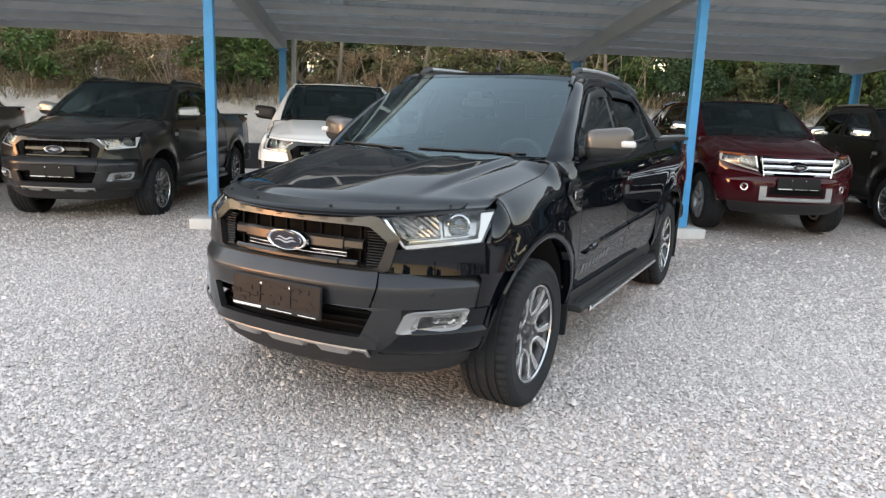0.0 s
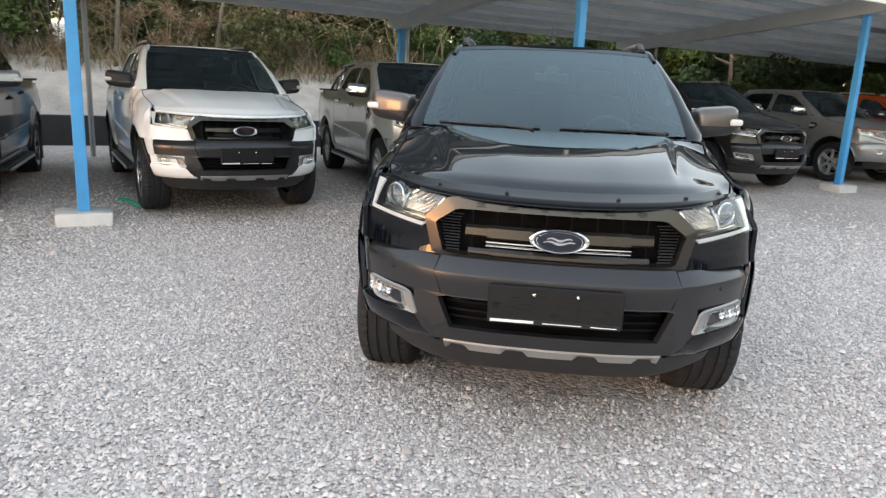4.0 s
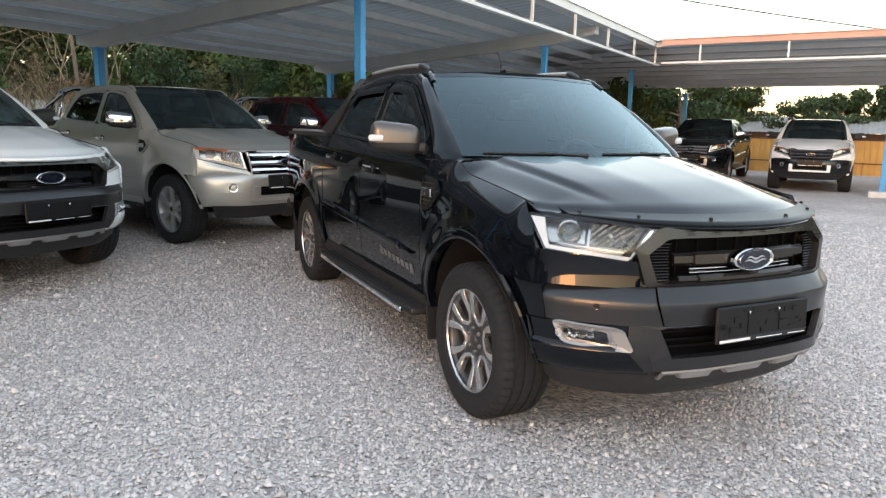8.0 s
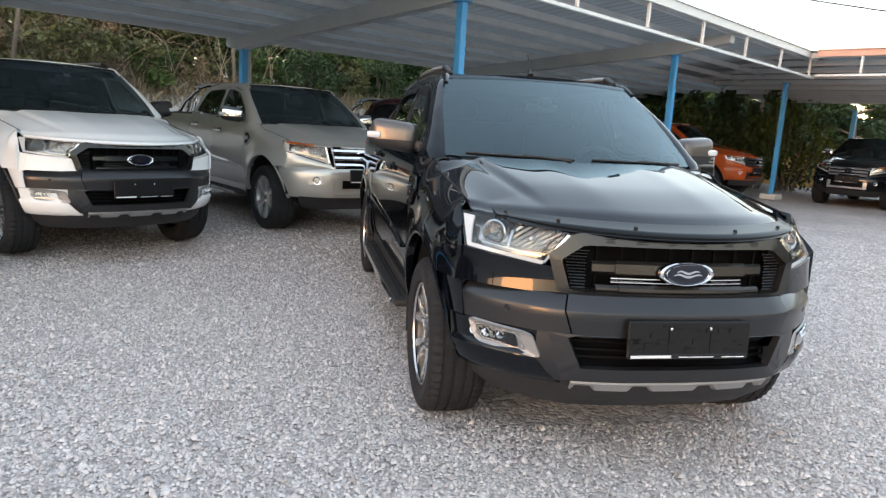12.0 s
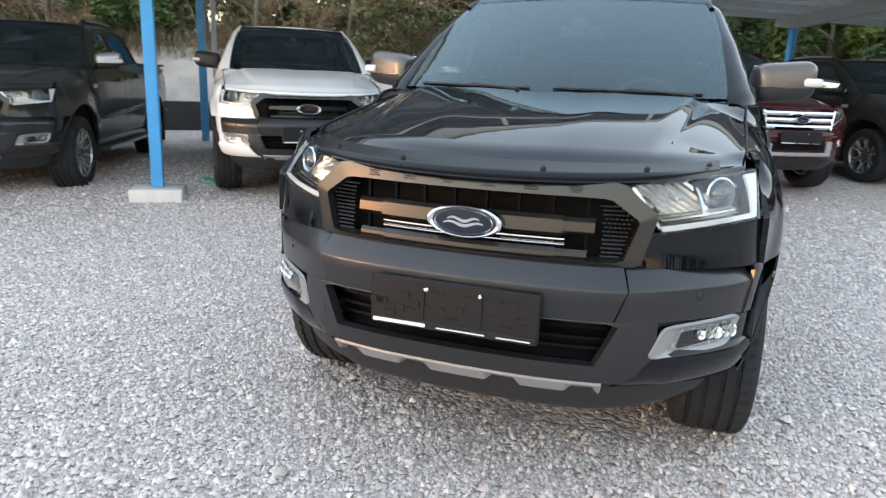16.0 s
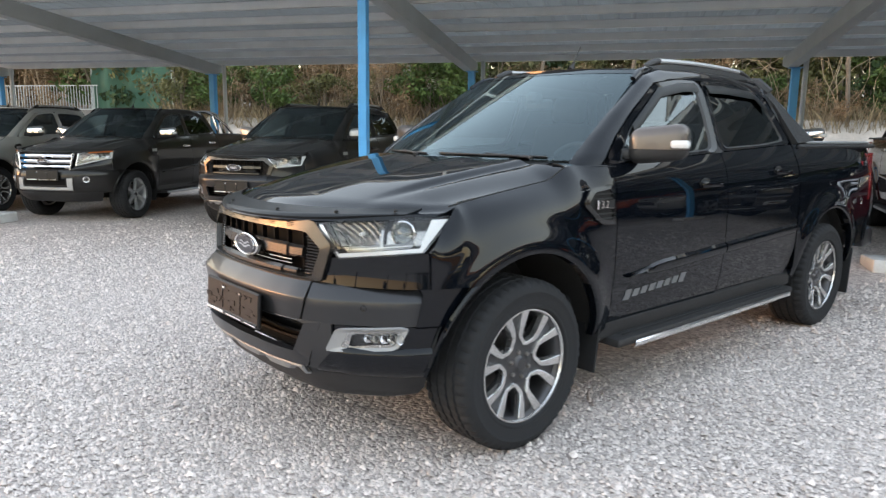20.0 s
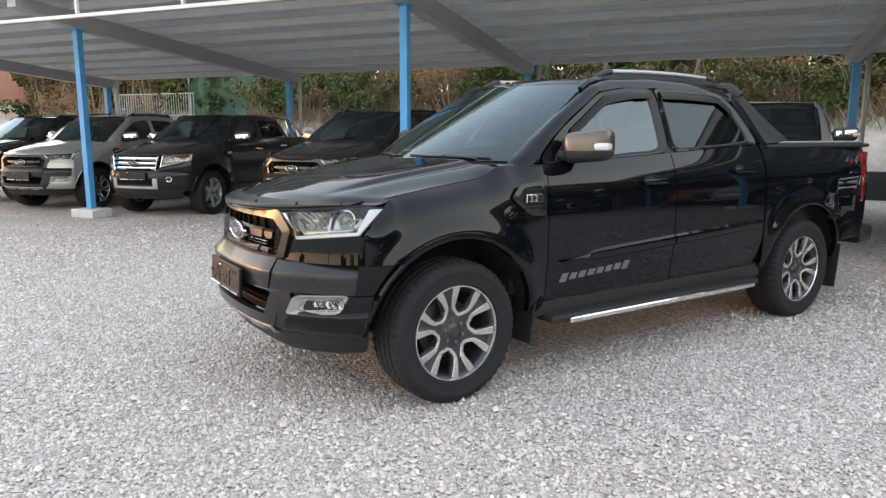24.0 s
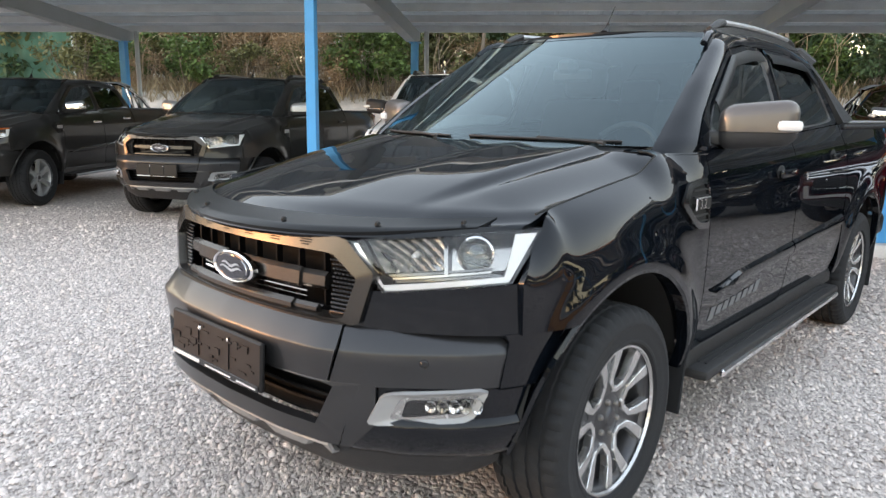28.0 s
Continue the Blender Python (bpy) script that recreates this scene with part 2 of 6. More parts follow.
def carport(m, u0, u1, posts_front, posts_back, name, label, fascia_mat, purlins=9, f0=None, f1=None):
    root = thing(name, label, "carport roof", m, kind="structure")
    # corrugated sheet, ribs running down the slope
    bm = bmesh.new()
    prof = []
    u = u0
    while u < u1:
        for du, dz in ((0, 0), (0.13, 0), (0.15, 0.010), (0.19, 0.010), (0.21, 0)):
            prof.append((u + du, dz))
        u += 0.25
    cols = []
    for uu, dz in prof:
        cols.append([bm.verts.new((uu, v, roof_z(v) + dz)) for v in (V_FRONT - 0.08, 1.3, 3.8, V_BACK + 0.15)])
    for a, b in zip(cols, cols[1:]):
        for k in range(3):
            bm.faces.new((a[k], b[k], b[k + 1], a[k + 1]))
    bmesh.ops.solidify(bm, geom=bm.faces[:], thickness=0.004)
    part("roof_sheet", bm, ROOF_SHEET, root, "ribbed galvanised roof sheeting", smooth=False)
    # purlins along u
    for k in range(purlins):
        v = V_FRONT + 0.12 + k * (V_BACK - V_FRONT - 0.2) / (purlins - 1)
        z = roof_z(v)
        b = bmesh.new()
        add_box(b, ((u0 + u1) / 2, v, z - 0.065), (u1 - u0, 0.006, 0.12))
        add_box(b, ((u0 + u1) / 2, v + 0.032, z - 0.008), (u1 - u0, 0.07, 0.006))
        add_box(b, ((u0 + u1) / 2, v + 0.032, z - 0.124), (u1 - u0, 0.07, 0.006))
        part("purlin", b, PURLIN, root, smooth=False)
    # rafters from the front posts to the back posts
    for u in posts_front:
        b = bmesh.new()
        zf, zb = roof_z(-1.1) - 0.13, roof_z(V_BACK) - 0.13
        w = 0.09
        vs = []
        for v, depth in ((-1.1, 0.16), (0.0, 0.26), (V_BACK - 0.4, 0.24), (V_BACK, 0.14)):
            zt = roof_z(v) - 0.13
            vs.append([b.verts.new((u + sx, v, zt - d)) for sx, d in ((-w, 0), (w, 0), (w, depth), (-w, depth))])
        for p, q in zip(vs, vs[1:]):
            for k in range(4):
                b.faces.new((p[k], p[(k + 1) % 4], q[(k + 1) % 4], q[k]))
        b.faces.new(vs[0])
        b.faces.new(vs[-1][::-1])
        bmesh.ops.recalc_face_normals(b, faces=b.faces)
        part("rafter", b, RAFTER, root, "grey painted steel box rafter", smooth=False)
    # fascia: two chords with short uprights
    v = V_FRONT
    zt, zl = roof_z(v) - 0.05, 3.03
    u0, u1 = u0 if f0 is None else f0, u1 if f1 is None else f1
    part("fascia_top", box(((u0 + u1) / 2, v - 0.03, zt), (u1 - u0, 0.04, 0.16), 0.004), fascia_mat, root, "painted top fascia strip")
    part("fascia_rail", box(((u0 + u1) / 2, v, zl), (u1 - u0, 0.05, 0.05), 0.004), FASCIA, root, "white lower fascia rail")
    u = u0 + 0.9
    while u < u1:
        part("fascia_upright", box((u, v, (zt + zl) / 2 - 0.02), (0.045, 0.045, zt - zl - 0.1), 0.003), FASCIA, root)
        u += 1.9
    return root


POST_U = [-11.9, -5.95, 0.0, 5.98, 12.2]
main_port = carport(PORT, U_MIN, 23.0, POST_U, POST_U, "carport_roof_main", "long grey steel carport roof on blue posts", FASCIA, f1=16.75)
for u in POST_U:
    post(PORT, u, 0.0, roof_z(0) - 0.40)
    post(PORT, u + 0.06, 5.8, roof_z(5.8) - 0.38, block=False, wide=0.13, label="dark blue rear carport post")
    pipe = thing("rain_pipe", "grey round rain pipe beside the rear post", "pipe", PORT @ pose(u + 0.26, 5.95, 0), group="rain pipes")
    part("pipe", tube([(0, 0, 0), (0, 0, 2.85)], 0.045, 10), RAFTER, pipe)

# side wing of the carport, across the end of the yard
WING = pose(9.66, 10.75, 0, 0, 0, -57) @ pose(0.0, 1.2, 0)
wing_port = carport(WING, -4.0, 20.0, [10.0, 16.0], [], "carport_roof_wing", "grey steel carport roof across the end of the yard", RUSTY, f0=0.1)
post(PORT, 18.6, 0.0, roof_z(0) - 0.40)
for u in (5.0, 11.2, 17.4):
    post(WING, u, -0.3, roof_z(-0.3) - 0.40)
for u in (-0.9, 7.0, 13.0):
    post(WING, u, 5.8, roof_z(5.8) - 0.38, block=False, wide=0.13, label="dark blue rear carport post")

# ---- low wall and rubble bank behind ----
bm = box((0, 0, 0.33), (60, 0.2, 0.66), 0.01)
wall = part("wall_back", bm, DARKWALL)
wall.matrix_basis = PORT @ pose(-8, 8.1, 0)
tagged(wall, "low dark block retaining wall", "wall", kind="structure")


def bank_z(u, v):
    s = min(1.0, max(0.0, (v - 8.2) / 1.6))
    return 0.62 + 1.18 * s ** 0.8 + 0.10 * noise.noise((u * 0.35, v * 0.35, 0)) * s + 0.05 * noise.noise((u * 1.7, v * 1.7, 3)) + max(0, v - 11) * 0.10


bm = bmesh.new()
us = [-50 + i * 0.4 for i in range(176)]
vs = [8.18 + 0.22 * j for j in range(12)] + [11, 12, 13.5, 15, 18, 22, 30]
gv = [[bm.verts.new((u, v, bank_z(u, v))) for v in vs] for u in us]
for a, b in zip(gv, gv[1:]):
    for k in range(len(vs) - 1):
        bm.faces.new((a[k], b[k], b[k + 1], a[k + 1]))
bank = part("bank", bm, BANK)
bank.matrix_basis = PORT.copy()
tagged(bank, "pale rubble and earth bank behind the carport", "bank", kind="structure")

# ---- vehicle materials ----
PAINT_COL = {"black": (0.0030, 0.0042, 0.0066), "white": (0.86, 0.87, 0.87), "silver": (0.50, 0.50, 0.47), "red": (0.042, 0.0022, 0.005), "orange": (0.36, 0.070, 0.012), "grey": (0.25, 0.26, 0.26), "dark": (0.012, 0.012, 0.013)}
PAINT = {k: make_mat(k + "_car_paint", c, 0.32, metal=0.55 if k in ("silver", "grey") else 0.0, var=0.05, scale=2.5, coat=1.0, rough_var=0.05, spec=0.5 if k in ("silver", "grey") else 0.0) for k, c in PAINT_COL.items()}
PAINT["dusty"] = make_mat("dusty_black_car_paint", (0.017, 0.0168, 0.0165), 0.45, var=0.35, scale=1.6, coat=0.9, coat_rough=0.09, spec=0.1)
PLASTIC = make_mat("black_textured_plastic", (0.018, 0.018, 0.019), 0.55, var=0.15, scale=12, bump=0.12, bump_scale=500)
GLOSSBLACK = make_mat("smoked_gloss_plastic", (0.006, 0.007, 0.008), 0.22, var=0.05, scale=3, coat=0.3)
GRAPHITE = make_mat("graphite_satin_paint", (0.034, 0.035, 0.038), 0.33, metal=0.55, var=0.06, scale=4, coat=0.35)
GRILLE = make_mat("graphite_grille_metal", (0.070, 0.066, 0.062), 0.24, metal=0.85, var=0.06, scale=6)
CHROME = make_mat("chrome", (0.82, 0.82, 0.83), 0.07, metal=1.0, var=0.04, scale=4, rough_var=0.03)
SILVER = make_mat("silver_plastic_paint", (0.46, 0.47, 0.48), 0.36, metal=0.6, var=0.06, scale=6)
BRONZE = make_mat("mirror_cap_paint", (0.115, 0.100, 0.092), 0.32, metal=0.6, var=0.05, scale=6, coat=0.5)
RUBBER = make_mat("tyre_rubber", (0.0115, 0.0125, 0.0145), 0.82, var=0.25, scale=9, bump=0.2, bump_scale=160)
RIMDARK = make_mat("rim_dark_paint", (0.075, 0.075, 0.080), 0.35, metal=0.6, var=0.1, scale=20)
RIMFACE = make_mat("machined_rim_face", (0.62, 0.62, 0.62), 0.24, metal=0.9, var=0.08, scale=30)
STEEL = make_mat("brake_steel", (0.25, 0.24, 0.23), 0.4, metal=0.9, var=0.2, scale=20)
UNDER = make_mat("underbody_black", (0.010, 0.010, 0.010), 0.8, var=0.3, scale=6)
CABIN = make_mat("cabin_dark_trim", (0.022, 0.022, 0.024), 0.7, var=0.15, scale=8)
SEATM = make_mat("seat_fabric", (0.060, 0.058, 0.056), 0.85, var=0.2, scale=14, bump=0.3, bump_scale=300)
GLASS_WS = glass_mat("windscreen_glass", (0.27, 0.33, 0.35), gloss=(0.78, 0.95, 1.0), base=0.105)
GLASS_SIDE = glass_mat("side_glass", (0.26, 0.31, 0.31), base=0.13)
GLASS_DARK = glass_mat("privacy_glass", (0.05, 0.055, 0.06), base=0.06)
PROJGLASS = glass_mat("projector_glass", (0.55, 0.56, 0.55), base=0.12)
LENS = glass_mat("headlamp_lens", (0.95, 0.95, 0.94), gloss=(1, 1, 1), base=0.05)
LAMPCHROME = make_mat("lamp_reflector", (0.52, 0.51, 0.485), 0.22, metal=0.95, var=0.15, scale=30)
LAMPDARK = make_mat("lamp_dark_chrome", (0.20, 0.20, 0.20), 0.22, metal=0.8, var=0.12, scale=20)
FOGREF = make_mat("fog_reflector_grey", (0.36, 0.36, 0.37), 0.25, metal=0.7, var=0.25, scale=60)
DRL = make_mat("white_light_guide", (0.64, 0.65, 0.66), 0.18, var=0.04, scale=8)
AMBER = make_mat("amber_lens", (0.50, 0.13, 0.02), 0.2, var=0.1, scale=20, coat=0.5)
REDLENS = make_mat("red_tail_lens", (0.25, 0.008, 0.012), 0.12, var=0.15, scale=18, coat=1.0)
BADGEBLUE = make_mat("badge_blue", (0.003, 0.005, 0.016), 0.2, var=0.05, coat=0.8)
DECAL = make_mat("grey_decal", (0.13, 0.135, 0.14), 0.45, var=0.12, scale=15)
WHITEBAR = make_mat("white_print", (0.72, 0.73, 0.74), 0.5, var=0.05, scale=15)
REDPRINT = make_mat("red_print", (0.45, 0.02, 0.02), 0.45, var=0.05)
SKID = make_mat("dull_silver_plastic", (0.30, 0.305, 0.31), 0.42, metal=0.4, var=0.08, scale=8)
DEFLECT = make_mat("smoked_acrylic", (0.005, 0.006, 0.007), 0.30, var=0.05, scale=3, spec=0.22)
HOLDER = make_mat("plate_holder_black", (0.007, 0.007, 0.008), 0.45, var=0.15, scale=12, spec=0.3)
INTAKE = make_mat("intake_black", (0.003, 0.003, 0.0035), 0.6, var=0.2, scale=20, spec=0.1)


# ---- pickup truck: faces -y, front axle at the origin, x to its left side ----
def smooth(t):
    t = max(0.0, min(1.0, t))
    return t * t * (3 - 2 * t)


def dense(xs, ys, width):
    """A smoothed table of a broken line."""
    gx = np.linspace(xs[0] - 3 * width, xs[-1] + 3 * width, 400)
    gy = np.interp(gx, xs, ys)
    k = max(1, int(width / (gx[1] - gx[0])))
    pad = np.pad(gy, k, mode="edge")
    return gx, np.convolve(pad, np.ones(2 * k + 1) / (2 * k + 1), mode="valid")


SIDE_T = dense([0.30, 0.42, 0.55, 0.72, 0.95, 1.10, 1.20, 1.28, 1.33, 1.40, 1.50, 1.66, 1.73], [0.83, 0.862, 0.893, 0.912, 0.914, 0.906, 0.886, 0.850, 0.826, 0.800, 0.765, 0.702, 0.640], 0.025)
WB, RW, TR = 3.22, 0.385, 0.78


def side_x(y, z):
    x = float(np.interp(z, *SIDE_T))
    f = max(0.0, -0.05 - y)
    x -= 0.26 * f * f
    if y > 3.5:
        x -= 0.055 * ((y - 3.5) / 0.7) ** 2
    for yc in (0.0, WB):
        r = math.hypot(y - yc, z - 0.39)
        x += 0.030 * math.exp(-((r - 0.51) / 0.085) ** 2) * smooth((z - 0.3) / 0.2)
    return x


def arch(y, yc, r=0.50, zc=0.395):
    d = r * r - (y - yc) ** 2
    return zc + math.sqrt(d) if d > 0 else 0.0


def belt(y):
    return 1.245 + 0.045 * (y - 0.6)


def hood_edge(y):
    """The upper edge of the front wing: x and z."""
    t = (y + 0.52) / 0.87
    return 0.777 + 0.024 * smooth(t), 1.058 + 0.140 * (max(0.0, min(1.05, t)) ** 0.80)


def grid_mesh(bm, rows):
    vs = [[bm.verts.new(p) for p in r] for r in rows]
    for a, b in zip(vs, vs[1:]):
        for k in range(len(a) - 1):
            bm.faces.new((a[k], a[k + 1], b[k + 1], b[k]))
    return vs


def solid(bm, t, inward=None):
    bmesh.ops.recalc_face_normals(bm, faces=bm.faces)
    if inward is not None:
        f = max(bm.faces, key=lambda q: q.calc_area())
        if f.normal.dot(inward) > 0:
            bmesh.ops.reverse_faces(bm, faces=bm.faces)
    bm.normal_update()
    bmesh.ops.solidify(bm, geom=bm.faces[:], thickness=t)
    bmesh.ops.recalc_face_normals(bm, faces=bm.faces)
    return bm


def side_panel(s, ys, zb, zt, nz=14, xf=None, t=0.018):
    bm = bmesh.new()
    rows = []
    for y in ys:
        b, c = zb(y), zt(y)
        rows.append([(s * (xf or (lambda q, w, k: side_x(q, w)))(y, b + (c - b) * k / nz, k / nz), y, b + (c - b) * k / nz) for k in range(nz + 1)])
    grid_mesh(bm, rows)
    return solid(bm, t, Vector((-s, 0, 0)))


def loop_pts(corners, n):
    """n points evenly along a closed outline, its corners kept."""
    c = [Vector(p) for p in corners]
    m = len(c)
    per = n // m
    out = []
    for i in range(m):
        for k in range(per):
            out.append(c[i].lerp(c[(i + 1) % m], k / per))
    return out


def round_loop(pts, times=2):
    for _ in range(times):
        n = len(pts)
        pts = [(pts[i - 1] + pts[i] * 2 + pts[(i + 1) % n]) / 4 for i in range(n)]
    return pts


def ring_mesh(outer, inner):
    bm = bmesh.new()
    a, b = [bm.verts.new(p) for p in outer], [bm.verts.new(p) for p in inner]
    n = len(a)
    for i in range(n):
        bm.faces.new((a[i], a[(i + 1) % n], b[(i + 1) % n], b[i]))
    return bm


def fill_mesh(loop):
    bm = bmesh.new()
    vs = [bm.verts.new(p) for p in loop]
    c = bm.verts.new(sum((Vector(p) for p in loop), Vector()) / len(loop))
    for i in range(len(vs)):
        bm.faces.new((vs[i], vs[(i + 1) % len(vs)], c))
    return bm


def lathe(profile, seg=48, mod=None):
    """Turns (r, x) points about the x axis."""
    bm = bmesh.new()
    rows = []
    for i in range(seg):
        a = 2 * math.pi * i / seg
        rows.append([bm.verts.new((x, r * math.sin(a), r * math.cos(a))) for r, x in (mod(profile, i) if mod else profile)])
    for i in range(seg):
        p, q = rows[i], rows[(i + 1) % seg]
        for k in range(len(profile) - 1):
            bm.faces.new((p[k], p[k + 1], q[k + 1], q[k]))
    bmesh.ops.recalc_face_normals(bm, faces=bm.faces)
    return bm


def text_part(name, body, size, depth, material, parent, m, shear=0.0):
    cu = bpy.data.curves.new(name, "FONT")
    cu.body, cu.size, cu.extrude, cu.shear, cu.resolution_u = body, size, depth, shear, 3
    cu.align_x, cu.align_y = "CENTER", "CENTER"
    tmp = new(name + "_tmp", cu)
    me = bpy.data.meshes.new_from_object(tmp)
    bpy.data.objects.remove(tmp)
    me.name = name
    me.materials.clear()
    me.materials.append(material)
    ob = new(name, me)
    ob.parent, ob.matrix_basis = parent, m
    return ob


# front bumper line in plan, arc-length parameter 0..1 from the middle to the wheel arch
_px = [0, 0.25, 0.45, 0.58, 0.70, 0.79, 0.845, 0.880, 0.893]
_py = [-0.912, -0.903, -0.870, -0.800, -0.700, -0.612, -0.535, -0.43, -0.28]
_q = np.array(list(zip(_px, _py)))
_d = np.concatenate([[0], np.cumsum(np.hypot(*(np.diff(_q, axis=0).T)))])
_t = np.linspace(0, _d[-1], 300)
_k = np.ones(31) / 31
PLAN_X = np.convolve(np.pad(np.interp(_t, _d, _px), 15, mode="reflect", reflect_type="odd"), _k, mode="valid")
PLAN_Y = np.convolve(np.pad(np.interp(_t, _d, _py), 15, mode="reflect", reflect_type="odd"), _k, mode="valid")
PLAN_X[0] = 0.0


def plan(s):
    a = min(1.0, abs(s)) * 299
    i = min(298, int(a))
    f = a - i
    x, y = PLAN_X[i] * (1 - f) + PLAN_X[i + 1] * f, PLAN_Y[i] * (1 - f) + PLAN_Y[i + 1] * f
    tx, ty = PLAN_X[i + 1] - PLAN_X[i], PLAN_Y[i + 1] - PLAN_Y[i]
    l = math.hypot(tx, ty)
    sg = 1 if s >= 0 else -1
    return Vector((sg * x, y, 0)), Vector((-sg * ty / l, tx / l, 0))    # point and inward normal


def plan_end(z):
    """Where the bumper meets the wheel arch at height z."""
    r = 0.505
    y = -math.sqrt(max(0.01, r * r - (z - 0.395) ** 2)) if z > 0.395 else -r
    return float(np.interp(y, PLAN_Y, np.linspace(0, 1, 300)))


def band(s0, s1, profile, ns=24, t=0.012, to_arch=False, tuck=None):
    bm = bmesh.new()
    rows = []
    for k in range(ns + 1):
        r = []
        for inset, z in profile:
            a, b = (s0 if not callable(s0) else s0(z)), (s1 if not callable(s1) else s1(z))
            if to_arch:
                if b > 0.7:
                    b = plan_end(z)
                if a < -0.7:
                    a = -plan_end(z)
            sk = a + (b - a) * k / ns
            p, n = plan(sk)
            p = p + n * (inset + (tuck(abs(sk)) if tuck else 0.0))
            p.z = z
            r.append(p)
        rows.append(r)
    grid_mesh(bm, rows)
    return solid(bm, t, Vector((0, 1, 0)))


def patch(corners, nu=14, nv=6, bulge=0.0, out=Vector((0, -1, 0)), u0=0, u1=1, v0=0, v1=1, off=0.0):
    """A bulging four-sided sheet: inner top, outer top, outer bottom, inner bottom."""
    it, ot, ob, ib = (Vector(c) for c in corners)
    bm = bmesh.new()
    rows = []
    for i in range(nu + 1):
        u = u0 + (u1 - u0) * i / nu
        r = []
        for j in range(nv + 1):
            v = v0 + (v1 - v0) * j / nv
            p = it.lerp(ot, u).lerp(ib.lerp(ob, u), v)
            p = p + out * (bulge * (1 - (2 * u - 1) ** 2) * (0.4 + 0.6 * (1 - (2 * v - 1) ** 2)) + off)
            r.append(p)
        rows.append(r)
    grid_mesh(bm, rows)
    return bm


MESH = {}


def cached(key, make):
    if key not in MESH:
        MESH[key] = make()
    return MESH[key]


def obj(name, key, make, material, parent, m=None, label=""):
    """A part on a mesh that alike parts of other trucks share."""
    me = MESH.get((key, material.name))
    if me is None:
        o = part(name, make(), material, parent, label)
        MESH[(key, material.name)] = o.data
    else:
        o = new(name, me)
        o.parent = parent
        if label:
            tagged(o, label)
    if m is not None:
        o.matrix_basis = m
    return o


def tyre_mesh():
    prof = [(0.248, -0.10), (0.258, -0.118), (0.30, -0.136), (0.345, -0.137), (0.366, -0.126), (0.379, -0.112)]
    for gx in (-0.075, -0.027, 0.027, 0.075):
        prof += [(0.384, gx - 0.008), (0.375, gx - 0.006), (0.375, gx + 0.006), (0.384, gx + 0.008)]
    prof += [(0.379, 0.112), (0.366, 0.126), (0.345, 0.137), (0.338, 0.1375), (0.335, 0.1395), (0.328, 0.1395), (0.325, 0.1375), (0.30, 0.136), (0.276, 0.130), (0.272, 0.132), (0.264, 0.130), (0.258, 0.120), (0.248, 0.10)]

    def mod(p, i):
        cut = 0.010 if i % 3 == 0 else 0.0
        return [(r - (cut if abs(x) > 0.08 and r > 0.36 else cut * 0.5 if r > 0.38 else 0), x) for r, x in p]
    return lathe(prof, 150, mod)


def rim_mesh():
    return lathe([(0.249, 0.120), (0.256, 0.118), (0.254, 0.106), (0.243, 0.100), (0.235, 0.086), (0.228, 0.04), (0.220, -0.09), (0.19, -0.095)], 64)


def hub_mesh():
    return lathe([(0.0, 0.092), (0.03, 0.092), (0.034, 0.088), (0.05, 0.082), (0.075, 0.081), (0.090, 0.074), (0.095, 0.02), (0.0, 0.02)], 36)


def arm(bm, a0, r0, w0, a1, r1, w1, x0, x1, depth=0.03):
    p0 = Vector((0, math.sin(a0) * r0, math.cos(a0) * r0))
    p1 = Vector((0, math.sin(a1) * r1, math.cos(a1) * r1))
    d = (p1 - p0).normalized()
    n = Vector((0, -d.z, d.y))
    fr = [bm.verts.new(p0 + n * w0 + Vector((x0, 0, 0))), bm.verts.new(p1 + n * w1 + Vector((x1, 0, 0))), bm.verts.new(p1 - n * w1 + Vector((x1, 0, 0))), bm.verts.new(p0 - n * w0 + Vector((x0, 0, 0)))]
    bk = [bm.verts.new(v.co - Vector((depth, 0, 0)) + n * (0.004 if i < 2 else -0.004)) for i, v in enumerate(fr)]
    bm.faces.new(fr[::-1])
    bm.faces.new(bk)
    for i in range(4):
        bm.faces.new((fr[i], fr[(i + 1) % 4], bk[(i + 1) % 4], bk[i]))


def spoke_mesh(split):
    bm = bmesh.new()
    if split:
        for s in (-1, 1):     # one U-shaped machined frame
            arm(bm, s * radians(17.0), 0.246, 0.0215, s * radians(20.5), 0.172, 0.0150, 0.110, 0.101)
            arm(bm, s * radians(20.4), 0.175, 0.0150, s * radians(21.5), 0.132, 0.0105, 0.101, 0.094)
            arm(bm, s * radians(22.0), 0.136, 0.0105, s * radians(8.0), 0.099, 0.0090, 0.094, 0.088)
        arm(bm, radians(-11), 0.098, 0.0088, radians(11), 0.098, 0.0088, 0.088, 0.088)
    else:
        arm(bm, 0, 0.06, 0.030, 0, 0.15, 0.024, 0.080, 0.094)
        arm(bm, 0, 0.15, 0.024, 0, 0.240, 0.036, 0.094, 0.102)
    bmesh.ops.recalc_face_normals(bm, faces=bm.faces)
    bmesh.ops.bevel(bm, geom=[e for e in bm.edges if e.calc_face_angle(0) > 0.6], offset=0.002, segments=1, affect="EDGES")
    return bm


def web_mesh():
    """The dark casting behind two neighbouring frames."""
    bm = bmesh.new()
    arm(bm, 0, 0.07, 0.034, 0, 0.135, 0.030, 0.078, 0.082, 0.04)
    arm(bm, 0, 0.130, 0.030, 0, 0.235, 0.050, 0.080, 0.086, 0.04)
    bmesh.ops.recalc_face_normals(bm, faces=bm.faces)
    return bm


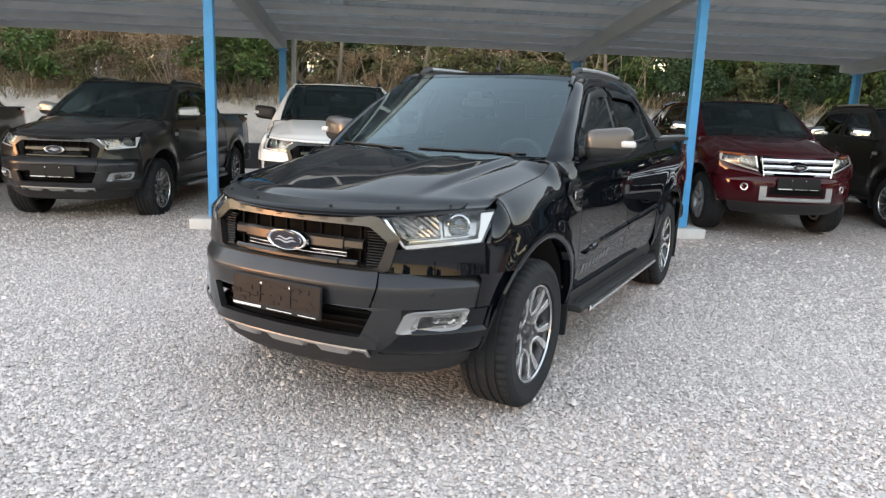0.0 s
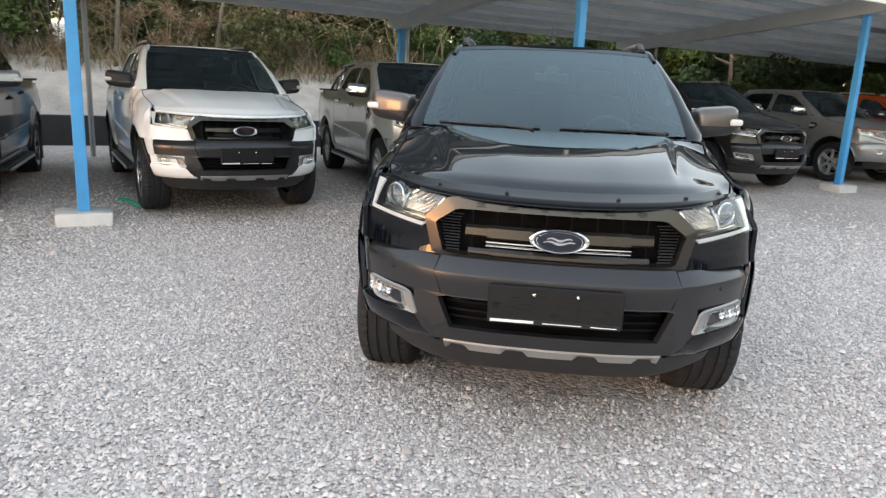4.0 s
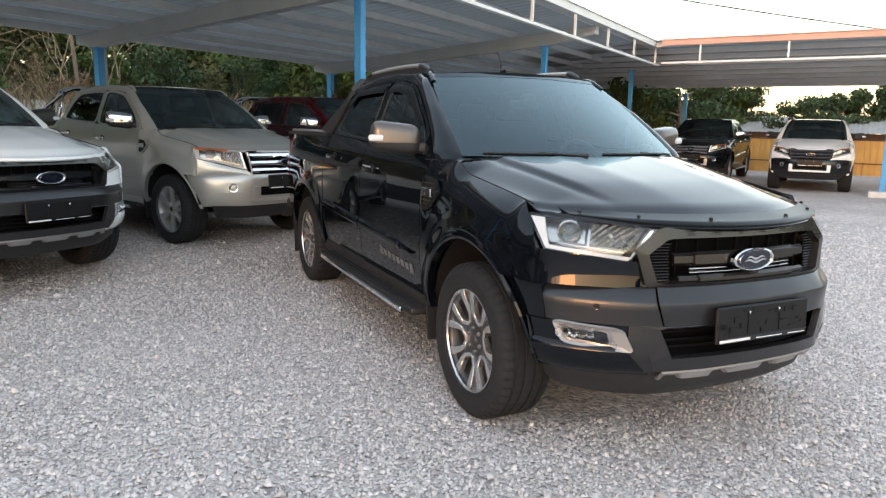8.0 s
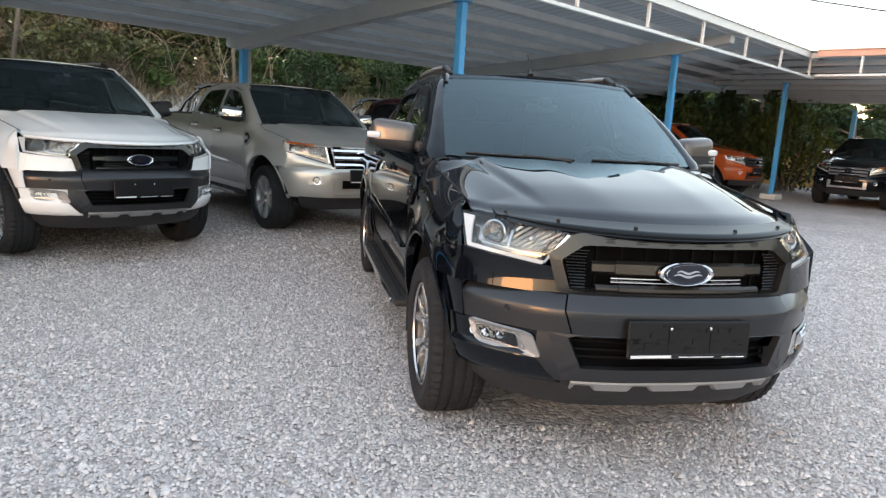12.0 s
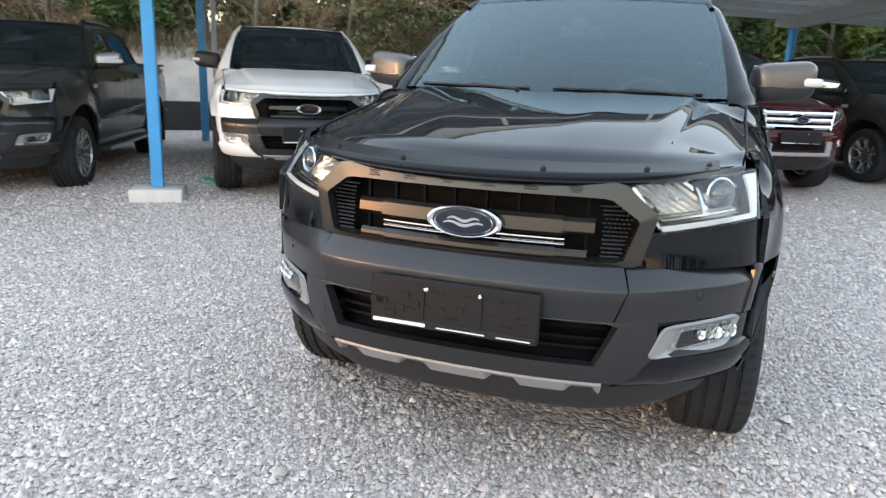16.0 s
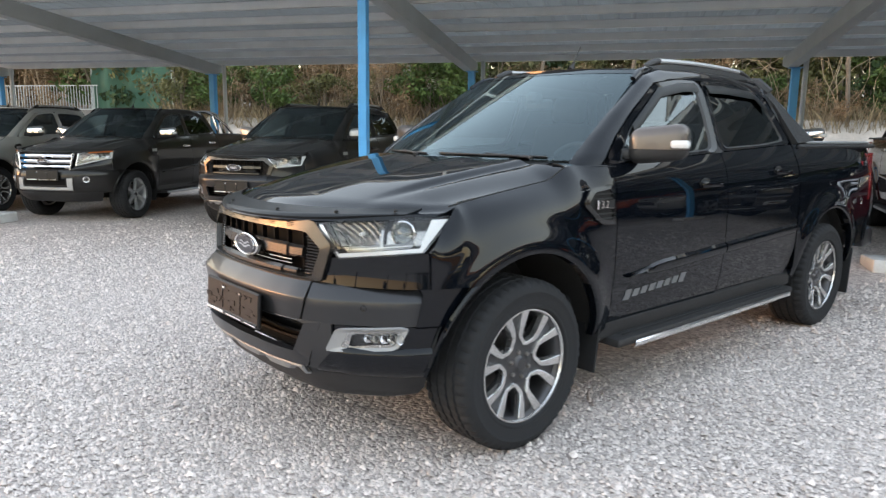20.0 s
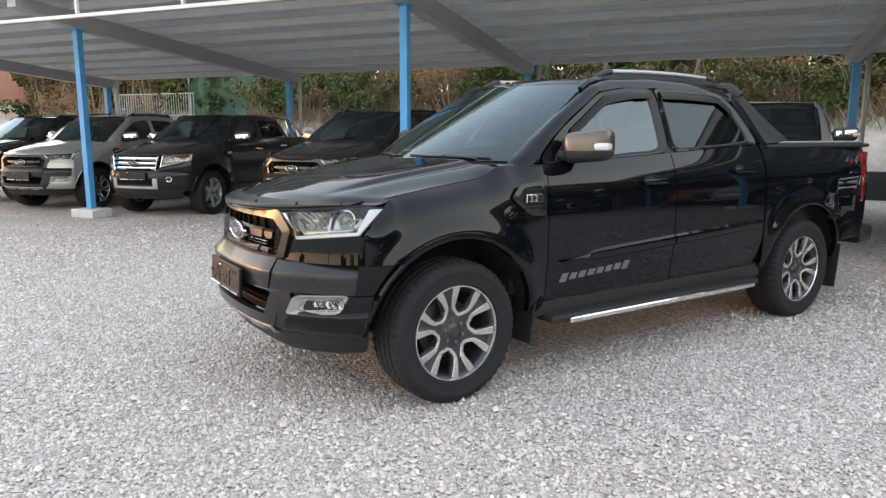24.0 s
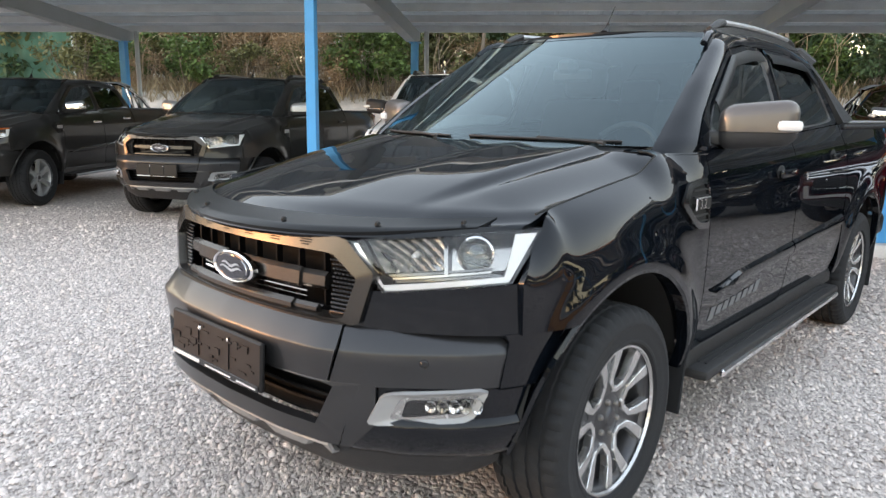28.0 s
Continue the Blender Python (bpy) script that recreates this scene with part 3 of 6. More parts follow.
def wheel(parent, x, y, left, split, turn=0.0):
    face = RIMFACE if split else SILVER
    w = obj("wheel", "rim", rim_mesh, RIMDARK if split else SILVER, parent, pose(x, y, RW, 0, 0, 0 if left else 180) @ pose(0, 0, 0, turn), "alloy wheel rim")
    obj("tyre", "tyre", tyre_mesh, RUBBER, w, label="black all-terrain tyre")
    obj("hub", "hub", hub_mesh, RIMDARK if split else SILVER, w)
    obj("brake_disc", "disc", lambda: lathe([(0.0, 0.0), (0.16, 0.0), (0.162, -0.02), (0.0, -0.02)], 32), STEEL, w)
    obj("rim_back", "rimback", lambda: lathe([(0.0, -0.05), (0.222, -0.05), (0.222, -0.06), (0.0, -0.06)], 32), UNDER, w)
    for k in range(6):
        obj("spoke", "spoke%d" % split, lambda: spoke_mesh(split), face, w, pose(0, 0, 0, 60 * k + 30))
        if split:
            obj("spoke_web", "web", web_mesh, RIMDARK, w, pose(0, 0, 0, 60 * k))
        obj("wheel_nut", "nut", lambda: lathe([(0.0, 0.096), (0.007, 0.095), (0.0105, 0.090), (0.0105, 0.07)], 8), CHROME if not split else STEEL, w, pose(0, 0.058 * math.sin(radians(60 * k)), 0.058 * math.cos(radians(60 * k))))
    if split:
        obj("rim_lip", "lip", lambda: lathe([(0.244, 0.112), (0.248, 0.1215), (0.254, 0.1215), (0.257, 0.112)], 64), RIMFACE, w, label="machined rim edge")
    obj("hub_cap", "cap", lambda: lathe([(0.0, 0.097), (0.026, 0.096), (0.030, 0.090), (0.030, 0.07)], 24), RIMDARK, w)
    return w


def lamp_unit(root, s, corners, bulge, name="headlight"):
    """A clear-lens headlamp: dark bowl, fluted reflector, projector and an L-shaped white light guide."""
    C = [(s * x, y, z) for x, y, z in corners]
    out = Vector((s * 0.55, -0.83, 0.08)).normalized()
    aim = out.to_track_quat("X", "Z").to_matrix().to_4x4()
    it, ot, ob_, ib = (Vector(c) for c in C)

    def at(u, v, off):
        b = bulge * (1 - (2 * u - 1) ** 2) * (0.4 + 0.6 * (1 - (2 * v - 1) ** 2))
        return it.lerp(ot, u).lerp(ib.lerp(ob_, u), v) + out * (b + off)
    h = part(name, solid(patch(C, 16, 8, bulge * 0.7, out, off=-0.085), 0.01), LAMPDARK, root, "clear headlamp with silver reflector")
    part("lens", patch(C, 20, 8, bulge, out), LENS, h, "clear plastic lens")
    rim = [(k / 12, 0) for k in range(13)] + [(1, k / 6) for k in range(1, 7)] + [(1 - k / 12, 1) for k in range(1, 13)] + [(0, 1 - k / 6) for k in range(1, 6)]
    part("bezel", ring_mesh([at(u, v, -0.002) for u, v in rim], [at(u, v, -0.085 - bulge * 0.3) for u, v in rim]), LAMPDARK, h)
    # light guide: a broad outer arm and a strip along the foot
    part("light_guide", solid(patch(C, 18, 2, bulge, out, 0.03, 0.965, 0.855, 0.960, -0.006), 0.006), DRL, h, "white light guide strip")
    b = bmesh.new()
    grid_mesh(b, [[at(0.968 - w * (0.050 + 0.065 * (1 - k / 8)), 0.08 + 0.86 * k / 8, -0.005) for w in (0, 1)] for k in range(9)])
    part("light_guide", solid(b, 0.008), DRL, h)
    part("chrome_edge", solid(patch(C, 2, 8, bulge, out, 0.015, 0.040, 0.06, 0.90, -0.010), 0.004), CHROME, h)
    # fluted high-beam reflector towards the grille
    b = bmesh.new()
    n = 14
    grid_mesh(b, [[at(0.07 + 0.42 * i / n, 0.06 + 0.62 * j / 6, -0.052 - 0.020 * math.sin(math.pi * i / n) * math.sin(math.pi * (j + 0.5) / 7) - (0.007 if (i + j) % 2 else 0)) for j in range(7)] for i in range(n + 1)])
    rf = part("reflector", solid(b, 0.004), LAMPCHROME, h, smooth=False)
    bp = part("bulb", lathe([(0.0, 0.012), (0.006, 0.010), (0.010, -0.03)], 12), DRL, rf)
    bp.matrix_basis = Matrix.Translation(at(0.30, 0.38, -0.055)) @ aim
    part("divider", solid(patch(C, 2, 6, bulge * 0.8, out, 0.475, 0.50, 0.06, 0.80, -0.040), 0.03), LAMPCHROME, h)
    # projector in a chrome collar
    c = at(0.665, 0.42, -0.070)
    r = 0.046
    part("projector", lathe([(r * 0.80, -0.02), (r * 0.84, 0.020), (r, 0.032), (r * 1.10, 0.028), (r * 1.16, 0.010), (r * 1.1, -0.03)], 28), CHROME, h).matrix_basis = Matrix.Translation(c) @ aim
    part("projector_lens", lathe([(0.0, 0.044), (r * 0.4, 0.039), (r * 0.72, 0.024), (r * 0.83, 0.006)], 24), PROJGLASS, h).matrix_basis = Matrix.Translation(c) @ aim
    part("projector_back", lathe([(0.0, -0.012), (r * 0.8, -0.010)], 20), LAMPDARK, h).matrix_basis = Matrix.Translation(c) @ aim
    b = bmesh.new()
    grid_mesh(b, [[at(0.52 + 0.37 * i / 10, 0.05 + 0.74 * j / 6, -0.066 - 0.012 * math.sin(math.pi * i / 10)) for j in range(7)] for i in range(11)])
    part("projector_surround", solid(b, 0.004), LAMPCHROME, h)
    # dark stepped shelf below
    for k in range(3):
        part("reflector_shelf", solid(patch(C, 10, 2, bulge * 0.8, out, 0.09 + 0.02 * k, 0.80, 0.70 + 0.055 * k, 0.74 + 0.055 * k, -0.046 + 0.008 * k), 0.010), LAMPCHROME if k == 1 else LAMPDARK, h)
    return h


def emblem(root, y, z, k=1.0, tilt=0.0):
    """Oval badge: chrome rim, dark blue face and two plain pale waves."""
    e = part("badge", lathe([(0.0, 0.0), (0.093, 0.0), (0.100, 0.006), (0.108, 0.008), (0.116, 0.004), (0.118, -0.012), (0.0, -0.012)], 48), CHROME, root, "oval chrome-rimmed badge")
    e.matrix_basis = pose(0, y, z, tilt) @ Matrix.Rotation(radians(-90), 4, "Z") @ Matrix.Diagonal((1, k, 0.42 * k, 1))
    f = part("badge_face", lathe([(0.0, 0.0095), (0.096, 0.0085), (0.100, 0.004)], 40), BADGEBLUE, e)
    part("badge_line", lathe([(0.088, 0.0098), (0.0895, 0.0112), (0.091, 0.0096)], 40), CHROME, e)
    for zo, k in ((0.018, 0.8), (-0.014, 1.0)):
        b = bmesh.new()
        grid_mesh(b, [[(0.0112, k * (-0.062 + 0.124 * i / 16), zo + 0.012 * math.sin(i / 16 * 9.0) + d * (0.004 + 0.007 * math.sin(math.pi * i / 16))) for d in (-1, 1)] for i in range(17)])
        part("badge_wave", b, CHROME, e)
    return e


def plate(root, y, z, tilt=-4, w=0.53, detail=False):
    p = part("plate_holder", box((0, 0, 0), (w, 0.018, 0.150), 0.006), HOLDER, root, "empty black number plate holder")
    p.matrix_basis = pose(0, y, z, tilt)
    rnd = random.Random(7)
    for i in range(26 if detail else 0):
        part("holder_rib", box((-0.24 + 0.48 * ((i * 0.37) % 1), -0.0095, rnd.choice((-0.035, -0.02, -0.005, 0.02, 0.04, 0.055))), (rnd.uniform(0.012, 0.045), 0.006, rnd.choice((0.006, 0.02)))), HOLDER, p, smooth=False)
    for x in (-0.09, 0.09):
        part("holder_rib", box((x, -0.0095, 0.005), (0.006, 0.006, 0.10)), HOLDER, p, smooth=False)
    for s in (-1, 1):
        part("screw", lathe([(0.0, 0.004), (0.005, 0.003), (0.008, 0.0)], 12), CHROME, p).matrix_basis = pose(s * 0.085, -0.0095, 0.045) @ Matrix.Rotation(radians(-90), 4, "Z")
    part("dealer_strip", box((0, -0.0105, -0.064), (w - 0.02, 0.004, 0.020), 0.001), GLOSSBLACK, p)
    part("print_bar", box((-0.165, -0.0135, -0.064), (0.17, 0.002, 0.011)), WHITEBAR, p, smooth=False)
    part("print_bar", box((0.03, -0.0135, -0.066), (0.15, 0.002, 0.0035)), WHITEBAR, p, smooth=False)
    part("print_bar", box((0.190, -0.0135, -0.066), (0.10, 0.002, 0.0035)), WHITEBAR, p, smooth=False)
    return p


FOG_SHAPE = [(0.470, 0.530), (0.508, 0.622), (0.726, 0.636), (0.744, 0.630), (0.712, 0.558), (0.690, 0.546)]   # along the bumper line, height


def gy(x):
    return -0.842 + 0.26 * x * x


def front_facelift(root, P):
    G = P["grille"]
    # hexagonal grille surround
    outer = loop_pts([(-0.445, 0, 1.036), (0.445, 0, 1.036), (0.548, 0, 0.945), (0.508, 0, 0.792), (-0.508, 0, 0.792), (-0.548, 0, 0.945)], 72)
    inner = loop_pts([(-0.412, 0, 0.990), (0.412, 0, 0.990), (0.500, 0, 0.928), (0.462, 0, 0.806), (-0.462, 0, 0.806), (-0.500, 0, 0.928)], 72)
    lift = lambda pts, d: [Vector((p.x, gy(p.x) + d + 0.10 * (p.z - 0.9), p.z)) for p in pts]
    outer, inner = round_loop(outer, 1), round_loop(inner, 1)
    gr = part("grille", solid(ring_mesh(lift(outer, 0.0), lift(inner, -0.006)), 0.035, Vector((0, 1, 0))), G, root, P.get("grille_label", "graphite hexagonal grille frame"))
    part("grille_back", solid(fill_mesh(lift(outer, 0.085)), 0.01), INTAKE, gr)
    part("grille_wall", ring_mesh(lift(inner, 0.02), lift(inner, 0.09)), INTAKE, gr)

    def bar(z0, z1, w, d, mat, name="grille_bar", th=0.03):
        b = bmesh.new()
        grid_mesh(b, [[(x, gy(x) + d + 0.10 * (z - 0.9) + (min(0.012, (z1 - z0) / 3) if z in (z0, z1) else 0), z) for z in (z0, z0 + min(0.012, (z1 - z0) / 3), z1 - min(0.012, (z1 - z0) / 3), z1)] for x in [w * (k / 12 - 1) for k in range(25)]])
        return part(name, solid(b, th, Vector((0, 1, 0))), mat, gr)
    bar(0.874, 0.926, 0.375, 0.016, G)
    bar(0.869, 0.931, 0.285, 0.008, G)
    bar(0.806, 0.834, 0.36, 0.006, G)
    bar(0.802, 0.838, 0.27, -0.002, G)
    for z in (0.842, 0.858):
        bar(z - 0.0045, z + 0.0045, 0.29, 0.035, CHROME if P["black_trim"] and P["grille"] is GRILLE else GRAPHITE, "trim_strip", 0.006)
    for k in range(8):
        x = -0.35 + 0.1 * k
        part("grille_rib", box((x, gy(x) + 0.05, 0.90), (0.008, 0.02, 0.16)), INTAKE, gr, smooth=False)
    for s in (-1, 1):
        b = bmesh.new()
        for i in range(13):
            z = 0.818 + 0.0122 * i
            x0 = 0.398 - 0.45 * max(0, z - 0.940)
            x1 = 0.482 - 0.85 * max(0, z - 0.928) - 0.26 * max(0, 0.928 - z)
            for j in range(6):
                x = s * (x0 + (x1 - x0) * (j + (0.5 if i % 2 else 0.15)) / 6)
                add_box(b, (x, gy(x) + 0.024 + 0.10 * (z - 0.9), z), (0.012, 0.010, 0.0070), 0.002)
        part("grille_mesh", b, GLOSSBLACK, gr, "black honeycomb insert")
    # raised marks along the top bar, plain strokes only
    for k in range(6):
        x = 0.315 - 0.126 * k
        for dz in (-0.009, -0.002, 0.005, 0.012):
            w = 0.040 if (k + int(dz * 1000)) % 3 else 0.026
            part("raised_mark", box((x, gy(x) - 0.0035 + 0.10 * (1.012 + dz - 0.9), 1.012 + dz), (w, 0.006, 0.0032), 0.0008, Euler((0, 0, 0.45 * x)).to_matrix()), GLOSSBLACK if k % 2 else G, gr)
    emblem(root, gy(0) - 0.012, 0.893, 1.0, 0)

    # headlamps
    for s in (1, -1):
        lamp_unit(root, s, [(0.458, -0.775, 1.028), (0.824, -0.362, 1.062), (0.830, -0.520, 0.928), (0.560, -0.738, 0.890)], 0.036)
        # wing piece under the lamp
        b = bmesh.new()
        rows = []
        for k in range(25):
            t = k / 24
            q, nn = plan(s * (0.428 + 0.412 * t))
            zt = 0.890 + 0.038 * min(1.0, t * 1.05)
            rows.append([Vector(((q + nn * i).x, (q + nn * i).y, z)) for z, i in [(0.788 + (zt - 0.788) * j / 6, 0.060 * (1 - t) ** 1.2 + 0.004 + 0.010 * math.sin(math.pi * j / 12)) for j in range(7)]])
        grid_mesh(b, rows)
        part("lamp_panel", solid(b, 0.012, Vector((0, 1, 0))), P["paint"], root, angle=60)
    BU, LO = P["bumper"], P["lower"]
    ledge = [(0.110, 0.792), (0.062, 0.797), (0.050, 0.795), (0.002, 0.742), (-0.001, 0.734), (0.004, 0.70), (0.011, 0.644)]
    part("bumper", band(lambda z: -0.402 + 0.28 * max(0, 0.74 - z), lambda z: 0.402 - 0.28 * max(0, 0.74 - z), ledge, 40, 0.012), BU, root, P.get("bumper_label", "dark graphite bumper bar"))
    c1 = lambda z: 0.800 - 0.30 * max(0, 0.735 - z) - 0.5 * max(0, z - 0.75)
    for s in (1, -1):
        c0 = lambda z: 0.408 - 0.28 * max(0, 0.74 - z)
        prof = [(0.105, 0.788), (0.060, 0.794), (0.048, 0.790), (0.012, 0.742), (0.008, 0.734), (0.011, 0.70), (0.013, 0.640)]
        part("bumper_cheek", band(c0 if s > 0 else (lambda z: -c1(z)), c1 if s > 0 else (lambda z: -c0(z)), prof, 28, 0.012), BU, root)
    fo_ = loop_pts([(-0.40, 0, 0.6435), (0.40, 0, 0.6435), (0.455, 0, 0.6430), (0.400, 0, 0.452), (-0.400, 0, 0.452), (-0.455, 0, 0.6430)], 96)
    fi_ = loop_pts([(-0.355, 0, 0.640), (0.355, 0, 0.640), (0.390, 0, 0.630), (0.340, 0, 0.508), (-0.340, 0, 0.508), (-0.390, 0, 0.630)], 96)

    def on_plan(q, off):
        p, nn = plan(q.x)
        p = p + nn * off
        return Vector((p.x, p.y, q.z))
    part("bumper_frame", solid(ring_mesh([on_plan(q, 0.012 if q.z > 0.48 else 0.020) for q in fo_], [on_plan(q, 0.010) for q in fi_]), 0.03, Vector((0, 1, 0))), BU, root, "graphite frame round the air intake")
    for s in (1, -1):
        w = lambda a: s * a
        e0 = lambda z: 0.492 if z > 0.53 else 0.400 + 0.092 * (z - 0.41) / 0.12
        part("bumper_cheek", band(0.395 if s > 0 else (lambda z: -e0(z)), e0 if s > 0 else -0.395, [(0.014, 0.642), (0.012, 0.60), (0.012, 0.53), (0.020, 0.48), (0.040, 0.44)], 10), BU, root)
        lo = band(e0 if s > 0 else -1, 1 if s > 0 else (lambda z: -e0(z)), [(0.030, 0.642), (0.016, 0.636), (0.014, 0.60), (0.014, 0.552), (0.002, 0.540), (-0.002, 0.525), (0.002, 0.50), (0.018, 0.455), (0.045, 0.425), (0.075, 0.412)], 36, 0.012, True, lambda q: 0.012 * smooth((0.56 - q) / 0.07))
        part("bumper_corner", lo, LO, root)
        part("bumper_side", band(c1 if s > 0 else -1, 1 if s > 0 else (lambda z: -c1(z)), [(0.03, 0.797), (0.006, 0.790), (0.004, 0.77), (0.006, 0.64), (0.012, 0.632)], 12, 0.012, True), LO, root)
        q, nn = plan(s * 0.60)
        part("parking_sensor", lathe([(0.0, 0.003), (0.008, 0.003), (0.010, 0.001), (0.013, 0.0015), (0.014, -0.004)], 18), GLOSSBLACK, root).matrix_basis = Matrix.Translation(q + nn * 0.010 + Vector((0, 0, 0.712))) @ (-nn).to_track_quat("X", "Z").to_matrix().to_4x4()
        # fog lamp: silver bezel, chrome lamp, lens
        def fp(t, z, off):
            p, n = plan(w(t))
            p = p + n * off
            return Vector((p.x, p.y, z))
        shape = FOG_SHAPE
        ol = round_loop(loop_pts([(a, 0, z) for a, z in shape], 48), 1)
        c = sum(ol, Vector()) / len(ol) + Vector((0.012, 0, 0.004))
        il = [c + Vector(((p.x - c.x) * 0.74 + 0.004, 0, (p.z - c.z) * 0.72)) for p in ol]
        fb = part("fog_lamp", solid(ring_mesh([fp(p.x, p.z, 0.004) for p in ol], [fp(p.x, p.z, 0.012) for p in il]), 0.010, Vector((0, 1, 0))), SKID, root, "fog lamp in a silver bezel")
        part("fog_reflector", fill_mesh([fp(p.x, p.z, 0.013) for p in il]), FOGREF, fb)
        for k in range(5):
            q = fp(c.x + 0.066 - 0.026 * k, c.z + 0.002, 0.006)
            fr = part("fog_bowl", lathe([(0.0, -0.014), (0.008, -0.010), (0.015, 0.000), (0.019, 0.006), (0.021, 0.001)], 10), LAMPCHROME if k % 2 else CHROME, fb, smooth=False)
            fr.matrix_basis = Matrix.Translation(q) @ Vector((s * 0.62, -0.78, 0)).to_track_quat("X", "Z").to_matrix().to_4x4() @ Matrix.Diagonal((1, 0.8, 1.15 - 0.09 * k, 1))
        part("bulb", lathe([(0.0, 0.004), (0.005, 0.002), (0.007, -0.012)], 10), CHROME, fb).matrix_basis = Matrix.Translation(fp(c.x + 0.03, c.z, 0.004)) @ Vector((s * 0.62, -0.78, 0)).to_track_quat("X", "Z").to_matrix().to_4x4()
        part("fog_lens", fill_mesh([fp(p.x, p.z, 0.004) for p in il]), LENS, fb)
    part("intake", band(-0.40, 0.40, [(0.07, 0.66), (0.10, 0.60), (0.10, 0.52), (0.08, 0.50)], 20), INTAKE, root, "black lower air intake")
    for z in (0.605, 0.57, 0.54):
        part("intake_slat", band(-0.38, 0.38, [(0.075, z + 0.004), (0.072, z - 0.004)], 16, 0.02), INTAKE, root)
    b = bmesh.new()
    rows = []
    for k in range(41):
        s = -0.366 + 0.732 * k / 40
        p, n = plan(s)
        low = 0.405 + 0.020 * (1 if 0.08 < (abs(s) % 0.2) < 0.15 else 0)
        rows.append([Vector(((p + n * i).x, (p + n * i).y, z)) for i, z in ((0.03, 0.452), (0.028, 0.44), (0.05, low), (0.09, low - 0.012))])
    grid_mesh(b, rows)
    part("skid_plate", solid(b, 0.01, Vector((0, 1, 0))), SKID, root, "silver bumper skid strip")
    part("valance", band(-0.84, 0.84, [(0.06, 0.46), (0.075, 0.42), (0.10, 0.35), (0.17, 0.295)], 56, 0.015, False, lambda q: 0.030 * smooth((q - 0.60) / 0.24)), PLASTIC, root)
    plate(root, -0.927, 0.645, -3, 0.525, P["main"])


def front_pre(root, P):
    """The older face: three-bar chrome grille, tall lamps, painted bumper with a silver guard."""
    G = P["grille"]
    gr = part("grille", solid(patch([(-0.455, -0.815, 1.045), (0.455, -0.815, 1.045), (0.405, -0.850, 0.790), (-0.405, -0.850, 0.790)], 12, 6, 0.0), 0.012), INTAKE, root, "black grille opening")
    for k in range(3):
        z = 0.835 + 0.078 * k
        w = 0.400 + 0.02 * k + 0.018
        b = bmesh.new()
        grid_mesh(b, [[(x, -0.885 + 0.12 * (z - 0.80) + 0.19 * x * x + d, z + dz) for d, dz in ((0.02, -0.027), (0.0, -0.024), (-0.012, 0.0), (0.0, 0.024), (0.02, 0.027))] for x in [w * (i / 10 - 1) for i in range(21)]])
        part("grille_bar", solid(b, 0.012, Vector((0, 1, 0))), G, gr, "chrome grille bar" if G is CHROME else "")
    for s in (1, -1):
        part("grille_end", box((s * 0.432, -0.832, 0.915), (0.018, 0.05, 0.25), 0.006, Euler((radians(-7), radians(s * 9), 0)).to_matrix()), G, gr)
    emblem(root, -0.905, 0.915, 0.85)
    for s in (1, -1):
        lamp_unit(root, s, [(0.490, -0.772, 1.050), (0.850, -0.400, 1.080), (0.852, -0.480, 0.965), (0.455, -0.825, 0.838)], 0.03)
        part("turn_lens", solid(patch([(s * 0.60, -0.68, 1.055), (s * 0.835, -0.43, 1.074), (s * 0.838, -0.445, 1.054), (s * 0.60, -0.69, 1.036)], 10, 2, 0.032, Vector((s * 0.55, -0.83, 0.08)).normalized(), off=-0.006), 0.004), AMBER, root, "amber turn lens")
        part("lamp_panel", solid(patch([(s * 0.455, -0.822, 0.835), (s * 0.857, -0.485, 0.960), (s * 0.880, -0.475, 0.780), (s * 0.41, -0.868, 0.790)], 16, 6, 0.03, Vector((s * 0.55, -0.83, 0)).normalized()), 0.012, Vector((0, 1, 0))), P["paint"], root)
    BU = P["bumper"]
    part("bumper", band(-1, 1, [(0.08, 0.800), (0.03, 0.795), (0.012, 0.775), (0.0, 0.72), (0.002, 0.64), (0.012, 0.55), (0.03, 0.48), (0.06, 0.45)], 64, 0.012, True), BU, root)
    part("intake", band(-0.27, 0.27, [(-0.004, 0.665), (-0.006, 0.66), (0.0, 0.575), (0.002, 0.57)], 20, 0.006), INTAKE, root, "black lower air intake")
    GU = P["guard"]
    for s in (1, -1):
        part("bumper_guard", band(s * 0.295 if s > 0 else -0.36, 0.36 if s > 0 else s * 0.295, [(0.0, 0.675), (-0.012, 0.666), (-0.014, 0.58), (-0.004, 0.525)], 8), GU, root, "silver bumper guard")
        c, n = plan(s * 0.51)
        rot = Matrix.Translation((c.x, c.y, 0.655)) @ (-n).to_track_quat("X", "Z").to_matrix().to_4x4()
        f = part("fog_lamp", lathe([(0.032, 0.0), (0.036, 0.006), (0.044, 0.008), (0.048, 0.003), (0.048, -0.01)], 28), CHROME, root, "round fog lamp with a chrome ring")
        f.matrix_basis = rot
        part("fog_recess", band(0.44 if s > 0 else -0.585, 0.585 if s > 0 else -0.44, [(0.003, 0.712), (-0.002, 0.706), (-0.002, 0.604), (0.004, 0.598)], 8, 0.004), BU, root)
        part("fog_reflector", lathe([(0.0, -0.008), (0.024, -0.002), (0.034, 0.003)], 20), FOGREF, f)
        part("fog_lens", lathe([(0.0, 0.008), (0.024, 0.006), (0.035, 0.003)], 20), LENS, f)
    part("bumper_guard", band(-0.36, 0.36, [(0.0, 0.540), (-0.012, 0.534), (-0.010, 0.505), (0.01, 0.490)], 24), GU, root)
